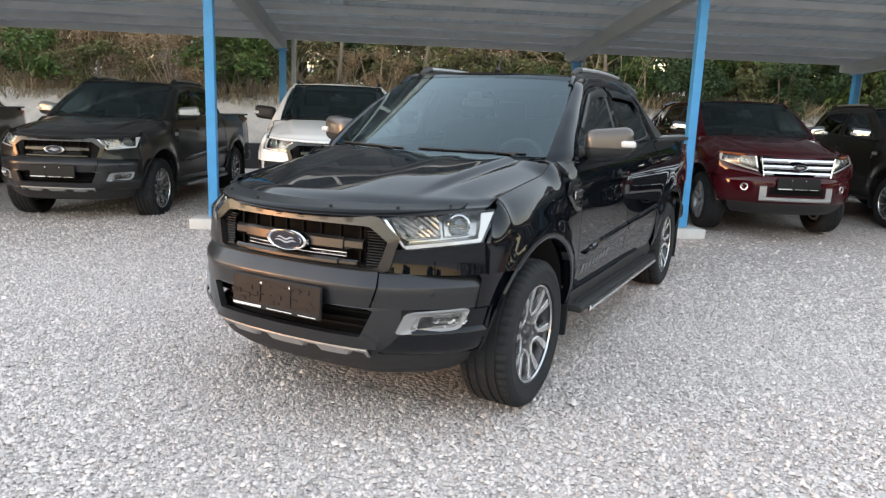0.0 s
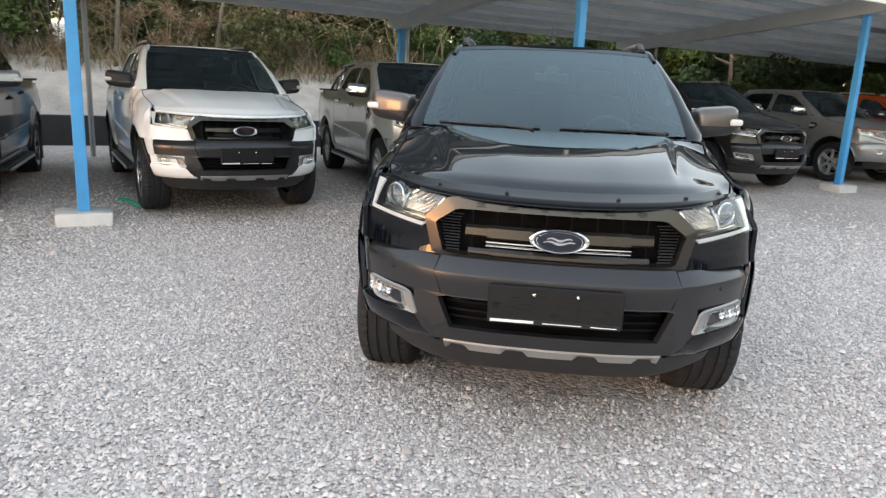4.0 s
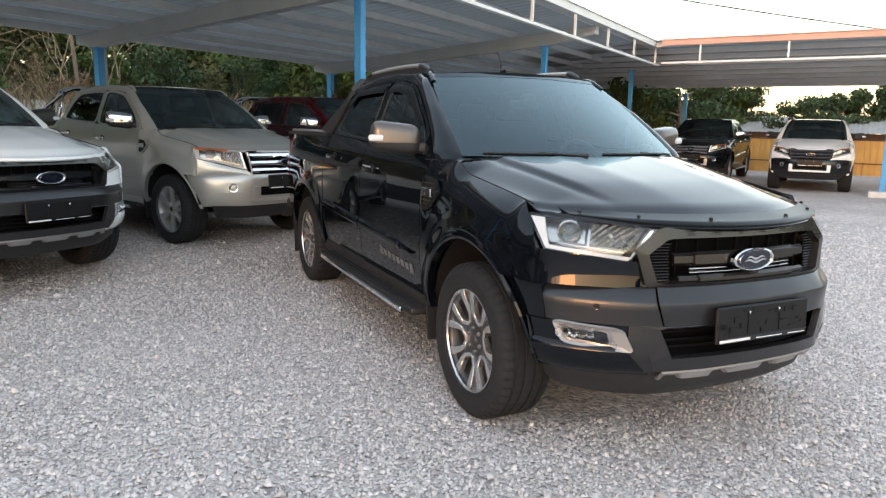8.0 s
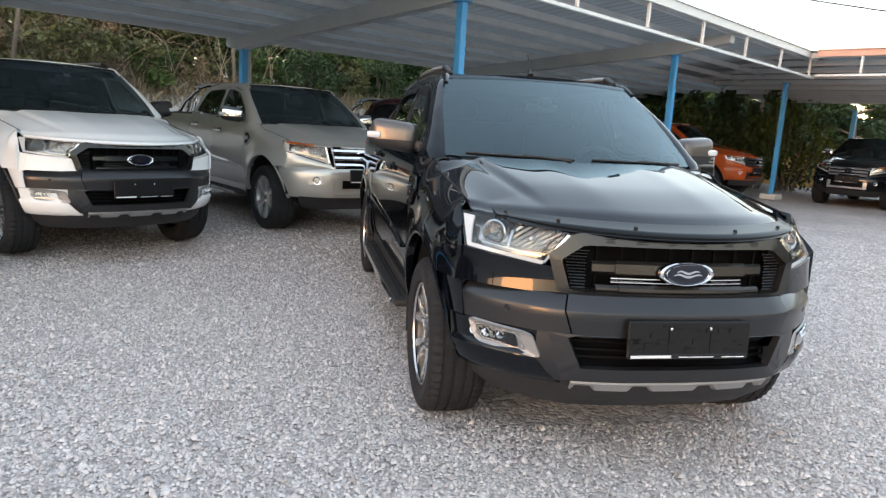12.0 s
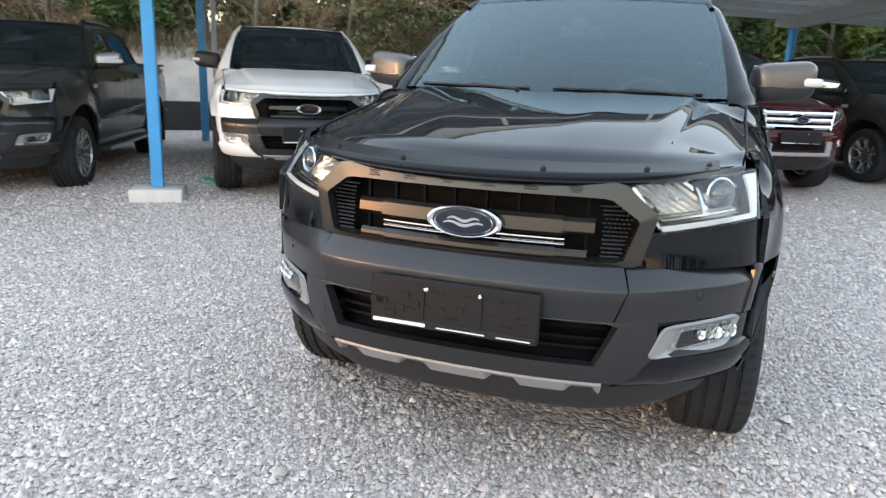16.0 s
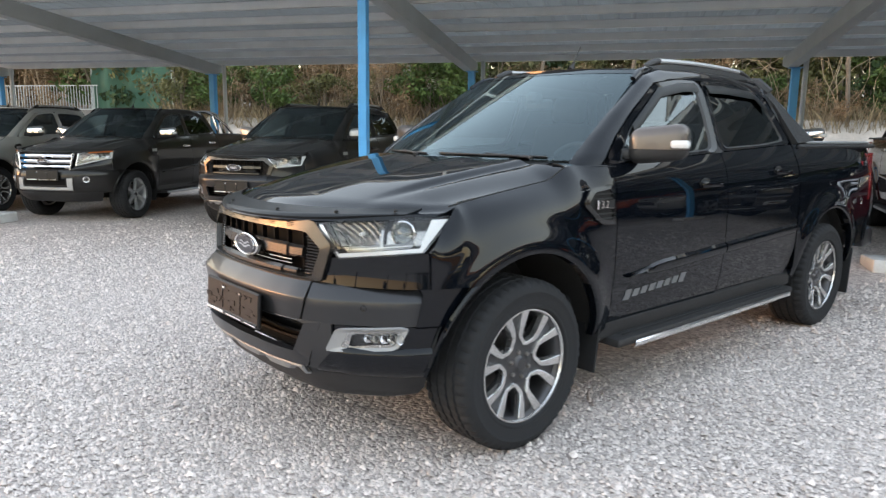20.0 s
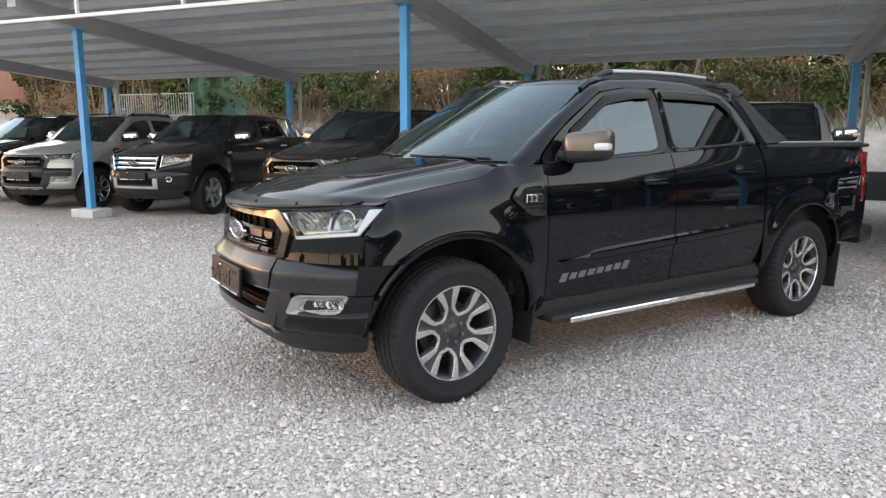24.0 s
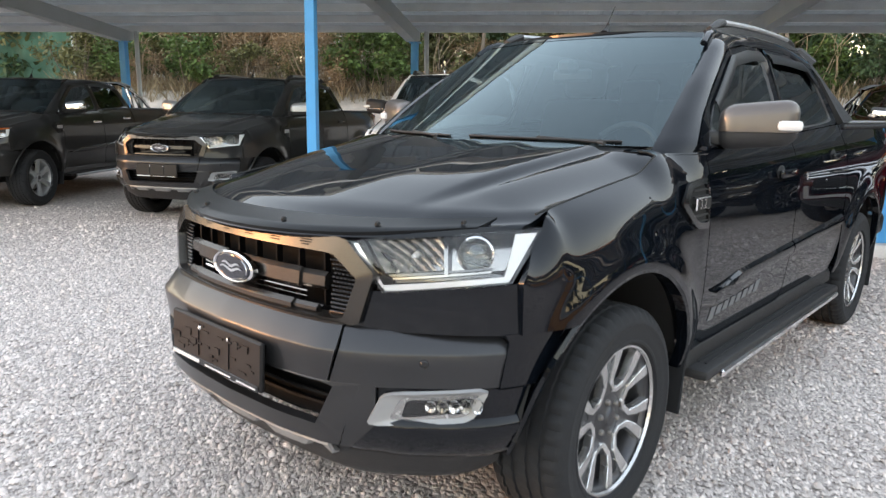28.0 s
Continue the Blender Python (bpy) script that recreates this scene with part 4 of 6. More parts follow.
    part("valance", band(-0.70, 0.70, [(0.05, 0.46), (0.07, 0.42), (0.12, 0.36), (0.19, 0.31)], 40, 0.015), PLASTIC, root)
    plate(root, -0.935, 0.715, -3)


def pickup(m, label, paint, face="new", split=True, sport=None, rails=True, mirror=None, grille=None, bumper=None, lower=None, guard=None, black_trim=False, deflector=False, main=False):
    PT = PAINT[paint]
    P = {"paint": PT, "grille": grille or GRAPHITE, "bumper": bumper or GRAPHITE, "lower": lower or PT, "guard": guard or SILVER, "black_trim": black_trim, "main": main}
    root = thing("pickup_truck", label, "pickup truck", m, group="parked pickup trucks" if not main else "")

    # bonnet
    LAMP_Y = -0.368 if face == "new" else -0.437     # the rear corner of the headlamp

    def wing_t(y):
        if y < LAMP_Y:
            return 0.928 if y < -0.512 else 0.928 + (hood_edge(LAMP_Y)[1] - 0.022 - 0.928) * (y + 0.512) / (LAMP_Y + 0.512)
        return hood_edge(y)[1] + (1.243 - hood_edge(y)[1]) * smooth((y - 0.20) / 0.17) + 0.002 * smooth((y - 0.40) / 0.2)

    def hood_pt(u, v):
        a = abs(u)
        if v < 0:
            p = hood_pt(u, 0.0)
            return p + Vector((0, -0.014 * min(1, -v), -0.020 * (-v)))
        y0, y1 = -0.862 + 0.362 * a ** 2.15 + 0.096 * smooth((a - 0.72) / 0.28), 0.165 + 0.172 * u * u
        y = y0 + (y1 - y0) * v
        ex, ez = hood_edge(max(-0.52, min(0.35, y)))
        x = u * ex
        z0 = 1.048 + 0.020 * a * a
        zs = max(wing_t(max(LAMP_Y + 0.007, min(0.36, y))) - 0.003, 1.06)
        zc = 1.048 + 0.207 * (v ** 0.72)
        z = zc + (zs - zc) * a ** (3.0 + 6.0 * v)
        z = z0 + (z - z0) * smooth(v * 6) if v < 1 / 6 else z
        cr = 0.60 + 0.16 * v                       # crease at the edge of the raised middle
        z += (0.013 * smooth((cr - a) / 0.05 + 0.5) - 0.004 * math.exp(-((a - cr - 0.035) / 0.03) ** 2)) * smooth((v - 0.12) * 2.6)
        z += 0.003 * math.exp(-((a - 0.30 - 0.05 * v) / 0.10) ** 2) * smooth(v * 2.2)
        z -= 0.002 * math.exp(-(a / 0.20) ** 2) * smooth(v * 2)
        return Vector((x, y, z))
    b = bmesh.new()
    grid_mesh(b, [[hood_pt(-1 + i / 48, v) for v in (-1.0, -0.5, 0.0)] + [hood_pt(-1 + i / 48, k / 30) for k in range(1, 31)] for i in range(97)])
    part("bonnet", solid(b, 0.02, Vector((0, 0, -1))), PT, root, "bonnet with two long ridges", angle=60)
    if deflector:
        b = bmesh.new()
        grid_mesh(b, [[hood_pt(-1 + i / 20, max(0, v)) + Vector((0, (-0.014 + (0.004 if dz < -0.02 else 0)) * (1 - 0.8 * smooth((abs(i / 20 - 1) - 0.7) / 0.3)), 0.003 + 0.004 * (1 - smooth((abs(i / 20 - 1) - 0.7) / 0.3)) + dz * (1 - 0.75 * smooth((abs(i / 20 - 1) - 0.5) / 0.4)))) for v, dz in ((0.0, -0.030), (0.0, -0.014), (0.012, -0.003), (0.03, 0.0), (0.06, 0.0), (0.105, -0.006))] for i in range(2, 39)])
        d = part("bonnet_deflector", solid(b, 0.005, Vector((0, 0, -1))), DEFLECT, root, "smoked black bonnet deflector", angle=50)
        for u in (-0.86, -0.64, -0.28, 0.28, 0.64, 0.86):
            q = hood_pt(u, 0.04) + Vector((0, -0.014, 0.010))
            part("deflector_pin", tube([q, q + Vector((0, -0.003, 0.007))], [0.009, 0.006], 12), UNDER, d)
    # scuttle and wipers
    b = bmesh.new()
    grid_mesh(b, [[(0.70 * (i / 10 - 1), 0.14 + 0.12 * (i / 10 - 1) ** 2 + 0.16 * k / 3, 1.225 + 0.035 * k / 3 - 0.01 * (i / 10 - 1) ** 2) for k in range(4)] for i in range(21)])
    part("scuttle", solid(b, 0.02, Vector((0, 0, -1))), PLASTIC, root)

    # front wings, doors, bed sides
    ysF = sorted([0.08 - 0.515 * math.cos(math.pi * k / 40) for k in range(41)] + [-0.505, -0.49, -0.475, -0.46, -0.445, 0.30, 0.32, 0.34, 0.36, 0.38, 0.60])

    def wing_b(y):
        return max(arch(y, 0, 0.505), 0.788) if y < -0.30 else (arch(y, 0, 0.505) if y < 0.503 else 0.42) if arch(y, 0, 0.505) > 0.42 else 0.42

    def wing_x(y, z, k):
        x = side_x(y, z)
        top = side_x(y, wing_t(y)) - (hood_edge(max(LAMP_Y, min(y, 0.35)))[0] + 0.006)
        return x - max(0, top) * k ** 5 * smooth((y + 0.52) / 0.12) * (0.62 + 0.38 * smooth((y - LAMP_Y) / 0.08)) * (1 - smooth((y - 0.40) / 0.18))
    for s in (1, -1):
        part("front_wing", side_panel(s, ysF, wing_b, wing_t, 18, wing_x), PT, root, angle=50)
        edge = [LAMP_Y + 0.012 + (0.315 - LAMP_Y) * k / 24 for k in range(25)]
        line = [(s * (hood_edge(y)[0] + 0.003), y, wing_t(y) + 0.0005) for y in edge]
        part("panel_gap", tube(line + [(s * 0.775, 0.334, 1.2455), (s * 0.74, 0.318, 1.250)], 0.0038, 6), UNDER, root)
        sh = bmesh.new()
        rows = []
        for k in range(10):
            y = 0.335 + 0.291 * k / 9
            z, xo = wing_t(y), wing_x(y, wing_t(y), 1.0)
            rows.append([(s * (xo + 0.006), y, z - 0.006), (s * (xo - 0.02), y + 0.004, z + 0.005), (s * (xo - 0.05), y + 0.01, z + 0.009), (s * 0.66, y + 0.03, z + 0.008)])
        grid_mesh(sh, rows)
        part("wing_shelf", solid(sh, 0.006, Vector((0, 0, -1))), PT, root, angle=60)
        ysD = [0.606 + (1.676 - 0.606) * k / 20 for k in range(21)]
        dr = part("front_door", side_panel(s, ysD, lambda y: 0.47, belt, 22, t=0.05), PT, root, angle=50)
        ysR = [1.684 + (2.655 - 1.684) * k / 26 for k in range(27)]
        rr = part("rear_door", side_panel(s, ysR, lambda y: max(0.48, arch(y, WB, 0.625, 0.385)), belt, 22, t=0.05), PT, root, angle=50)
        ysB = sorted([WB - 0.508 * math.cos(math.pi * k / 40) for k in range(41)] + [2.672, 2.69, 3.84, 3.95, 4.06, 4.15, 4.21])
        part("bed_side", side_panel(s, ysB, lambda y: max(arch(y, WB, 0.505), 0.45 if y < 3 else 0.56), lambda y: 1.342 - 0.02 * smooth((y - 3.9) / 0.25), 20, t=0.03), PT, root, angle=50)
        for yc in (0.0, WB):
            b = bmesh.new()
            grid_mesh(b, [[(s * (side_x(yc + 0.505 * math.cos(a), 0.395 + 0.505 * math.sin(a)) - 0.004 - dx), yc + (0.505 + dr_) * math.cos(a), 0.395 + (0.505 + dr_) * math.sin(a)) for dx, dr_ in ((0.004, 0.012), (-0.004, 0.002), (0.0, -0.012), (0.04, -0.014))] for a in [radians(4 + 172 * k / 40) for k in range(41)]])
            part("arch_lip", b, PT if not black_trim else PLASTIC if not main else PT, root)
            b = bmesh.new()
            grid_mesh(b, [[(s * x, yc + 0.515 * math.cos(a), 0.395 + 0.515 * math.sin(a)) for x in (0.45, 0.65, 0.86)] for a in [radians(9 + 162 * k / 30) for k in range(31)]])
            grid_mesh(b, [[(s * 0.46, yc + r * math.cos(a), 0.395 + r * math.sin(a)) for r in (0.05, 0.515)] for a in [radians(9 + 162 * k / 30) for k in range(31)]])
            part("arch_liner", b, UNDER, root)
        # door glass, frames and handles
        def side_loop(pts, n, dx=0.0):
            lp = loop_pts([(0, y, z) for y, z in pts], n)
            return [Vector((s * (side_x(p.y, p.z) + dx), p.y, p.z)) for p in round_loop(lp, 2)]
        fo = [(0.570, 1.268), (0.80, 1.445), (1.17, 1.662), (1.45, 1.700), (1.674, 1.706), (1.676, belt(1.67) + 0.006), (1.2, belt(1.2) + 0.004), (0.8, belt(0.8))]
        fi = [(0.68, 1.258), (0.86, 1.425), (1.20, 1.628), (1.45, 1.668), (1.618, 1.674), (1.622, belt(1.6) + 0.020), (1.2, belt(1.2) + 0.016), (0.86, belt(0.86) + 0.010)]
        ro = [(1.684, belt(1.684) + 0.006), (1.683, 1.706), (1.95, 1.706), (2.34, 1.692), (2.48, 1.600), (2.655, 1.345), (2.4, belt(2.4) + 0.005), (2.0, belt(2.0) + 0.005)]
        ri = [(1.736, belt(1.75) + 0.018), (1.731, 1.673), (1.95, 1.675), (2.30, 1.660), (2.43, 1.575), (2.575, 1.362), (2.3, belt(2.3) + 0.016), (2.0, belt(2.0) + 0.016)]
        for door, o, i, glass, hy in ((dr, fo, fi, GLASS_SIDE, 1.46), (rr, ro, ri, GLASS_DARK, 2.38)):
            part("window_frame", solid(ring_mesh(side_loop(o, 64), side_loop(i, 64, -0.008)), 0.03, Vector((-s, 0, 0))), PT, door)
            part("window_seal", solid(ring_mesh(side_loop(i, 64, -0.004), side_loop([(y + (c[0] - y) * 0.04, z + (c[1] - z) * 0.05) for (y, z) in i for c in [(sum(q[0] for q in i) / 8, sum(q[1] for q in i) / 8)]], 64, -0.012)), 0.008, Vector((-s, 0, 0))), PLASTIC, door)
            part("window_glass", fill_mesh(side_loop(i, 64, -0.012)), glass, door, "tinted side window")
            hz = 1.075 + 0.055 * (hy - 1.2) + (0.035 if hy < 2 else 0.03)
            hx = side_x(hy, hz)
            h = part("door_handle", box((s * (hx + 0.024), hy, hz), (0.024, 0.22, 0.036), 0.010, seg=2), CHROME if P["grille"] is CHROME else PT, door, "chrome door handle" if P["grille"] is CHROME else "")
            part("handle_cup", lathe([(0.0, 0.004), (0.05, 0.004), (0.058, 0.0)], 24), UNDER, h).matrix_basis = Matrix.Translation((s * (hx - 0.001), hy - 0.035, hz)) @ Matrix.Rotation(0 if s > 0 else math.pi, 4, "Z") @ Matrix.Diagonal((1, 1, 0.62, 1))
            part("handle_foot", box((s * (hx + 0.008), hy + 0.085, hz), (0.03, 0.03, 0.024), 0.005), PT, h)
            if main:
                top = [Vector((0, *q)) for q in i[1:5]]
                path = [top[k].lerp(top[k + 1], f / 6) for k in range(3) for f in range(6)] + [top[3]]
                bb = bmesh.new()
                grid_mesh(bb, [[(s * (side_x(q.y, q.z + dz) + dx), q.y, q.z + dz) for dz, dx in ((0.014, 0.002), (0.006, 0.007), (-0.018, 0.010), (-0.036, 0.008))] for q in path])
                part("rain_deflector", solid(bb, 0.003, Vector((-s, 0, 0))), DEFLECT, door, "smoked rain deflector")
        for ya, yb, za, zb in ((1.630, 1.732, 1.27, 1.712), (2.40, 2.60, 1.33, 1.69)):
            bb = bmesh.new()
            grid_mesh(bb, [[(s * (side_x(y, z) - 0.022), y + (0.0 if ya < 2 else (1.69 - z) * 0.45 - 0.06), z) for z in [za + (zb - za) * k / 6 for k in range(7)]] for y in (ya, (ya + yb) / 2, yb)])
            part("pillar_inner", solid(bb, 0.01, Vector((-s, 0, 0))), CABIN, root)
        bb = bmesh.new()
        grid_mesh(bb, [[(s * 0.585, y, 1.745), (s * 0.655, y, 1.665)] for y in (1.24, 1.4, 1.7, 2.1, 2.5)])
        part("roof_liner_edge", solid(bb, 0.01), CABIN, root)
        # raised moulding along the doors
        for door, ya, yb in ((dr, 0.70, 1.672), (rr, 1.688, 2.62)):
            b = bmesh.new()
            rows = []
            for k in range(25):
                y = ya + (yb - ya) * k / 24
                zc = 0.700 + 0.045 * (y - 0.7)
                hgt = 0.036 * (smooth((y - 0.70) / 0.35) if door is dr else 1.0)
                rows.append([(s * (side_x(y, zc + hgt * f) + d), y, zc + hgt * f) for f, d in ((-1, -0.002), (-0.7, 0.014), (0, 0.020), (0.6, 0.015), (1, -0.002))])
            grid_mesh(b, rows)
            part("door_moulding", solid(b, 0.006, Vector((-s, 0, 0))), PT, door)
        # side vent with an engine badge
        vt = [(0.335, 1.075), (0.40, 1.145), (0.575, 1.160), (0.585, 0.965), (0.47, 0.975)]
        v = part("side_vent", solid(ring_mesh(side_loop(vt, 40, 0.008), side_loop([(y + (0.48 - y) * 0.25, z + (1.07 - z) * 0.25) for y, z in vt], 40, 0.012)), 0.01, Vector((-s, 0, 0))), PT if not main else GLOSSBLACK, root, "black side vent")
        part("vent_back", solid(fill_mesh(side_loop([(y + (0.48 - y) * 0.2, z + (1.07 - z) * 0.2) for y, z in vt], 40, 0.002)), 0.004), UNDER, v)
        for k in range(6):
            z = 1.0 + 0.023 * k
            part("vent_rib", box((s * (side_x(0.5, z) + 0.006), 0.495, z), (0.008, 0.13, 0.006), 0.001), PLASTIC, v, smooth=False)
        bd = part("engine_badge", box((s * (side_x(0.5, 1.07) + 0.017), 0.49, 1.068), (0.008, 0.125, 0.046), 0.004), CHROME if main else SILVER, v, "chrome engine badge")
        if main:
            part("badge_field", box((s * (side_x(0.5, 1.07) + 0.022), 0.49, 1.068), (0.003, 0.116, 0.038), 0.002), UNDER, bd)
            text_part("badge_text", "3.2", 0.050, 0.002, CHROME, bd, Matrix.Translation((s * (side_x(0.5, 1.07) + 0.024), 0.49 - s * 0.018, 1.067)) @ Euler((radians(90), 0, radians(90 * s))).to_matrix().to_4x4())
            text_part("bed_text", "4", 0.11, 0.001, DECAL, root, Matrix.Translation((s * (side_x(3.88, 1.2) + 0.003), 3.88 - 0.075 * s, 1.205)) @ Euler((radians(90), 0, radians(90 * s))).to_matrix().to_4x4(), 0.2)
            text_part("bed_text", "x", 0.09, 0.001, REDPRINT, root, Matrix.Translation((s * (side_x(3.88, 1.2) + 0.003), 3.88, 1.20)) @ Euler((radians(90), 0, radians(90 * s))).to_matrix().to_4x4(), 0.2)
            text_part("bed_text", "4", 0.11, 0.001, DECAL, root, Matrix.Translation((s * (side_x(3.88, 1.2) + 0.003), 3.88 + 0.075 * s, 1.205)) @ Euler((radians(90), 0, radians(90 * s))).to_matrix().to_4x4(), 0.2)
            for k in range(8):
                y = 0.74 + 0.072 * k
                z = 0.598 + 0.052 * (y - 0.74)
                b = bmesh.new()
                hh = 0.026 if k in (0, 7) else 0.019
                grid_mesh(b, [[(s * (side_x(y, z + f * hh) + 0.003), y + a + 0.4 * f * hh * 1.0, z + f * hh) for f in (-1, -0.3, 0.3, 1)] for a in (-0.026, 0.0, 0.026)])
                part("door_decal", solid(b, 0.0015, Vector((-s, 0, 0))), DECAL, dr)
        # mirror
        mp = pose(s * 0.975, 0.822, 1.345, 0, 0, s * 22) @ Matrix.Diagonal((1.24, 1.15, 1.14, 1))
        b = box((0, 0, 0), (0.225, 0.135, 0.155), 0.045, seg=4)
        for vtx in b.verts:
            if vtx.co.y < 0:
                vtx.co.z *= 1 + 0.8 * vtx.co.y
                vtx.co.y *= 0.9
            vtx.co.z += 0.012 * (vtx.co.x * s) / 0.11
        bot = b.copy()
        bmesh.ops.bisect_plane(b, geom=b.verts[:] + b.edges[:] + b.faces[:], plane_co=(0, 0, -0.022), plane_no=(0, 0, 1), clear_inner=True)
        bmesh.ops.bisect_plane(bot, geom=bot.verts[:] + bot.edges[:] + bot.faces[:], plane_co=(0, 0, -0.024), plane_no=(0, 0, -1), clear_inner=True)
        mi = part("mirror", b, mirror or PT, root, "wing mirror with a painted cap")
        mi.matrix_basis = mp
        part("mirror_base", bot, PLASTIC, mi)
        part("mirror_arm", box((-s * 0.145, 0.005, -0.045), (0.12, 0.075, 0.05), 0.018, seg=2), PLASTIC, mi)
        part("mirror_glass", box((0, 0.071, 0.005), (0.175, 0.006, 0.115), 0.002), CHROME, mi, "mirror glass")
        b = bmesh.new()
        add_box(b, (s * 0.085, -0.042, 0.0), (0.070, 0.062, 0.034), 0.012, seg=2)
        part("turn_repeater", b, DRL, mi, "clear turn signal in the mirror")
        # sill, step, mud flaps
        part("sill", box((s * 0.835, 1.62, 0.43), (0.08, 2.2, 0.11), 0.02), PT if not main else PLASTIC, root)
        st = part("side_step", box((s * 0.868, 1.60, 0.375), (0.175, 1.98, 0.045), 0.016, seg=2), PLASTIC, root, "black side step with a silver edge")
        for k in range(4):
            part("step_ridge", box((s * (0.82 + 0.03 * k), 1.60, 0.399), (0.012, 1.8, 0.006), 0.002), RUBBER, st, smooth=False)
        part("step_trim", box((s * 0.962, 1.63, 0.358), (0.022, 1.78, 0.034), 0.008), CHROME if main else SILVER, st, "silver step trim")
        part("mud_flap", box((s * 0.78, WB + 0.53, 0.36), (0.26, 0.012, 0.36), 0.004, Euler((radians(-6), 0, 0)).to_matrix()), RUBBER, root)
        part("mud_flap", box((s * 0.80, 0.515, 0.36), (0.20, 0.012, 0.24), 0.004, Euler((radians(-8), 0, 0)).to_matrix()), RUBBER, root)
        # windscreen pillar and roof edge
        b = bmesh.new()
        rows = []
        A = [(0.40, 1.215, 0.745), (0.452, 1.268, 0.736), (0.61, 1.385, 0.720), (0.80, 1.510, 0.692), (1.14, 1.706, 0.620), (1.30, 1.752, 0.606), (1.7, 1.772, 0.606), (2.1, 1.768, 0.604), (2.50, 1.742, 0.590)]
        Bq = [(0.49, 1.20), (0.555, 1.272), (0.69, 1.378), (0.87, 1.500), (1.175, 1.668), (1.40, 1.700), (1.7, 1.708), (2.1, 1.704), (2.46, 1.640)]
        for (ya, za, xa), (yb, zb) in zip(A, Bq):
            xb = side_x(yb, zb) + 0.002
            if za < 1.23:
                xb -= 0.04
            pa, pb = Vector((s * xa, ya, za)), Vector((s * xb, yb, zb))
            rows.append([pa.lerp(pb, f / 6) + Vector((s * 0.010, -0.012, 0.012)) * math.sin(math.pi * f / 6) ** 0.8 for f in range(7)])
        fine = []
        for k in range(len(rows) - 1):
            for f in range(5):
                fine.append([p.lerp(q, f / 5) for p, q in zip(rows[k], rows[k + 1])])
        fine.append(rows[-1])
        grid_mesh(b, fine)
        part("roof_pillar", solid(b, 0.03, Vector((-s, 0, 0))), PT, root, angle=60)
        part("roof_corner", tube([(s * 0.632, 1.075, 1.682), (s * 0.616, 1.145, 1.722), (s * 0.604, 1.215, 1.742), (s * 0.590, 1.30, 1.752)], [0.016, 0.020, 0.020, 0.014], 10), PT, root)
        cp = [[(s * side_x(y, z), y, z) for y, z in ((2.47, 1.64), (2.56, 1.50), (2.665, 1.345))], [(s * side_x(y, z) * 0.985, y, z) for y, z in ((2.54, 1.70), (2.62, 1.52), (2.715, 1.33))], [(s * 0.56, 2.56, 1.715), (s * 0.60, 2.64, 1.52), (s * 0.66, 2.725, 1.32)]]
        b = bmesh.new()
        grid_mesh(b, cp)
        part("rear_pillar", solid(b, 0.02, Vector((-s, 0, 0))), PT, root)
        if rails:
            line = [(s * 0.578, 1.37 + 0.98 * k / 16, 1.802 + 0.012 * math.sin(math.pi * k / 16)) for k in range(17)]
            r = part("roof_rail", tube(line, 0.021, 10, squash=0.75), SILVER, root, "silver roof rail")
            foot = bmesh.new()
            grid_mesh(foot, [[(s * (0.578 + w), 1.25 + 1.26 * k / 24, zb) for w, zb in ((0.026, 1.755), (0.020, 1.764 + (0.022 + 0.010 * math.sin(math.pi * k / 24)) * min(1.0, 6 * k / 24, 6 * (24 - k) / 24)), (-0.020, 1.764 + (0.022 + 0.010 * math.sin(math.pi * k / 24)) * min(1.0, 6 * k / 24, 6 * (24 - k) / 24)), (-0.026, 1.755))] for k in range(25)])
            part("rail_base", solid(foot, 0.006), PLASTIC, r)
            for y0, y1, z1 in ((1.25, 1.39, 1.802), (2.50, 2.33, 1.802)):
                part("rail_foot", tube([(s * 0.578, y0 + (y1 - y0) * q / 5, 1.766 + (z1 - 1.766) * smooth(q / 5)) for q in range(6)], [0.012, 0.020, 0.024, 0.025, 0.025, 0.024], 10, squash=0.8), PLASTIC, r)
        # rear lamps
        b = bmesh.new()
        grid_mesh(b, [[(s * xx, yy, z) for xx, yy in ((side_x(4.08, z) + 0.005, 4.08), (side_x(4.15, z) + 0.008, 4.15), (0.830, 4.225), (0.78, 4.255), (0.71, 4.26))] for z in (0.90, 0.92, 1.05, 1.16, 1.255, 1.27)])
        part("tail_light", solid(b, 0.03, Vector((0, -1, 0))), REDLENS, root, "red tail light")
        for yy in (0.0, WB):
            wheel(root, s * TR, yy, s > 0, split, random.Random(int(yy * 10 + s * 3 + m.translation.x * 7)).uniform(0, 60) if not main else (12 if yy == 0 else 28))

    # windscreen
    def ws(u, v, d=0.0):
        w = 0.738 - 0.05 * v - 0.07 * v * v
        yb = 0.215 + 0.235 * abs(u) ** 2.0
        yt = 1.085 + 0.07 * u * u
        y = yb + (yt - yb) * v
        z = 1.262 + (1.735 + 0.018 * (1 - u * u) - 1.262) * (max(0.0, v) ** 0.93) + d
        return Vector((u * w, y, z))
    b = bmesh.new()
    grid_mesh(b, [[ws(-1 + i / 12, j / 14) for j in range(15)] for i in range(25)])
    part("windscreen", b, GLASS_WS, root, "raked laminated windscreen")
    for u0, u1 in ((0.04, 0.86), (-0.86, -0.10)):
        w = part("wiper", tube([ws(u0 + (u1 - u0) * k / 8, 0.022 - 0.006 * k / 8, 0.006) for k in range(9)], 0.005, 6), PLASTIC, root)
        part("wiper_arm", tube([ws(u1 - 0.05, -0.05, 0.010), ws(u1 - 0.10, 0.000, 0.012), ws((u0 + u1) / 2, 0.022, 0.012)], [0.009, 0.006, 0.004], 6), PLASTIC, w)
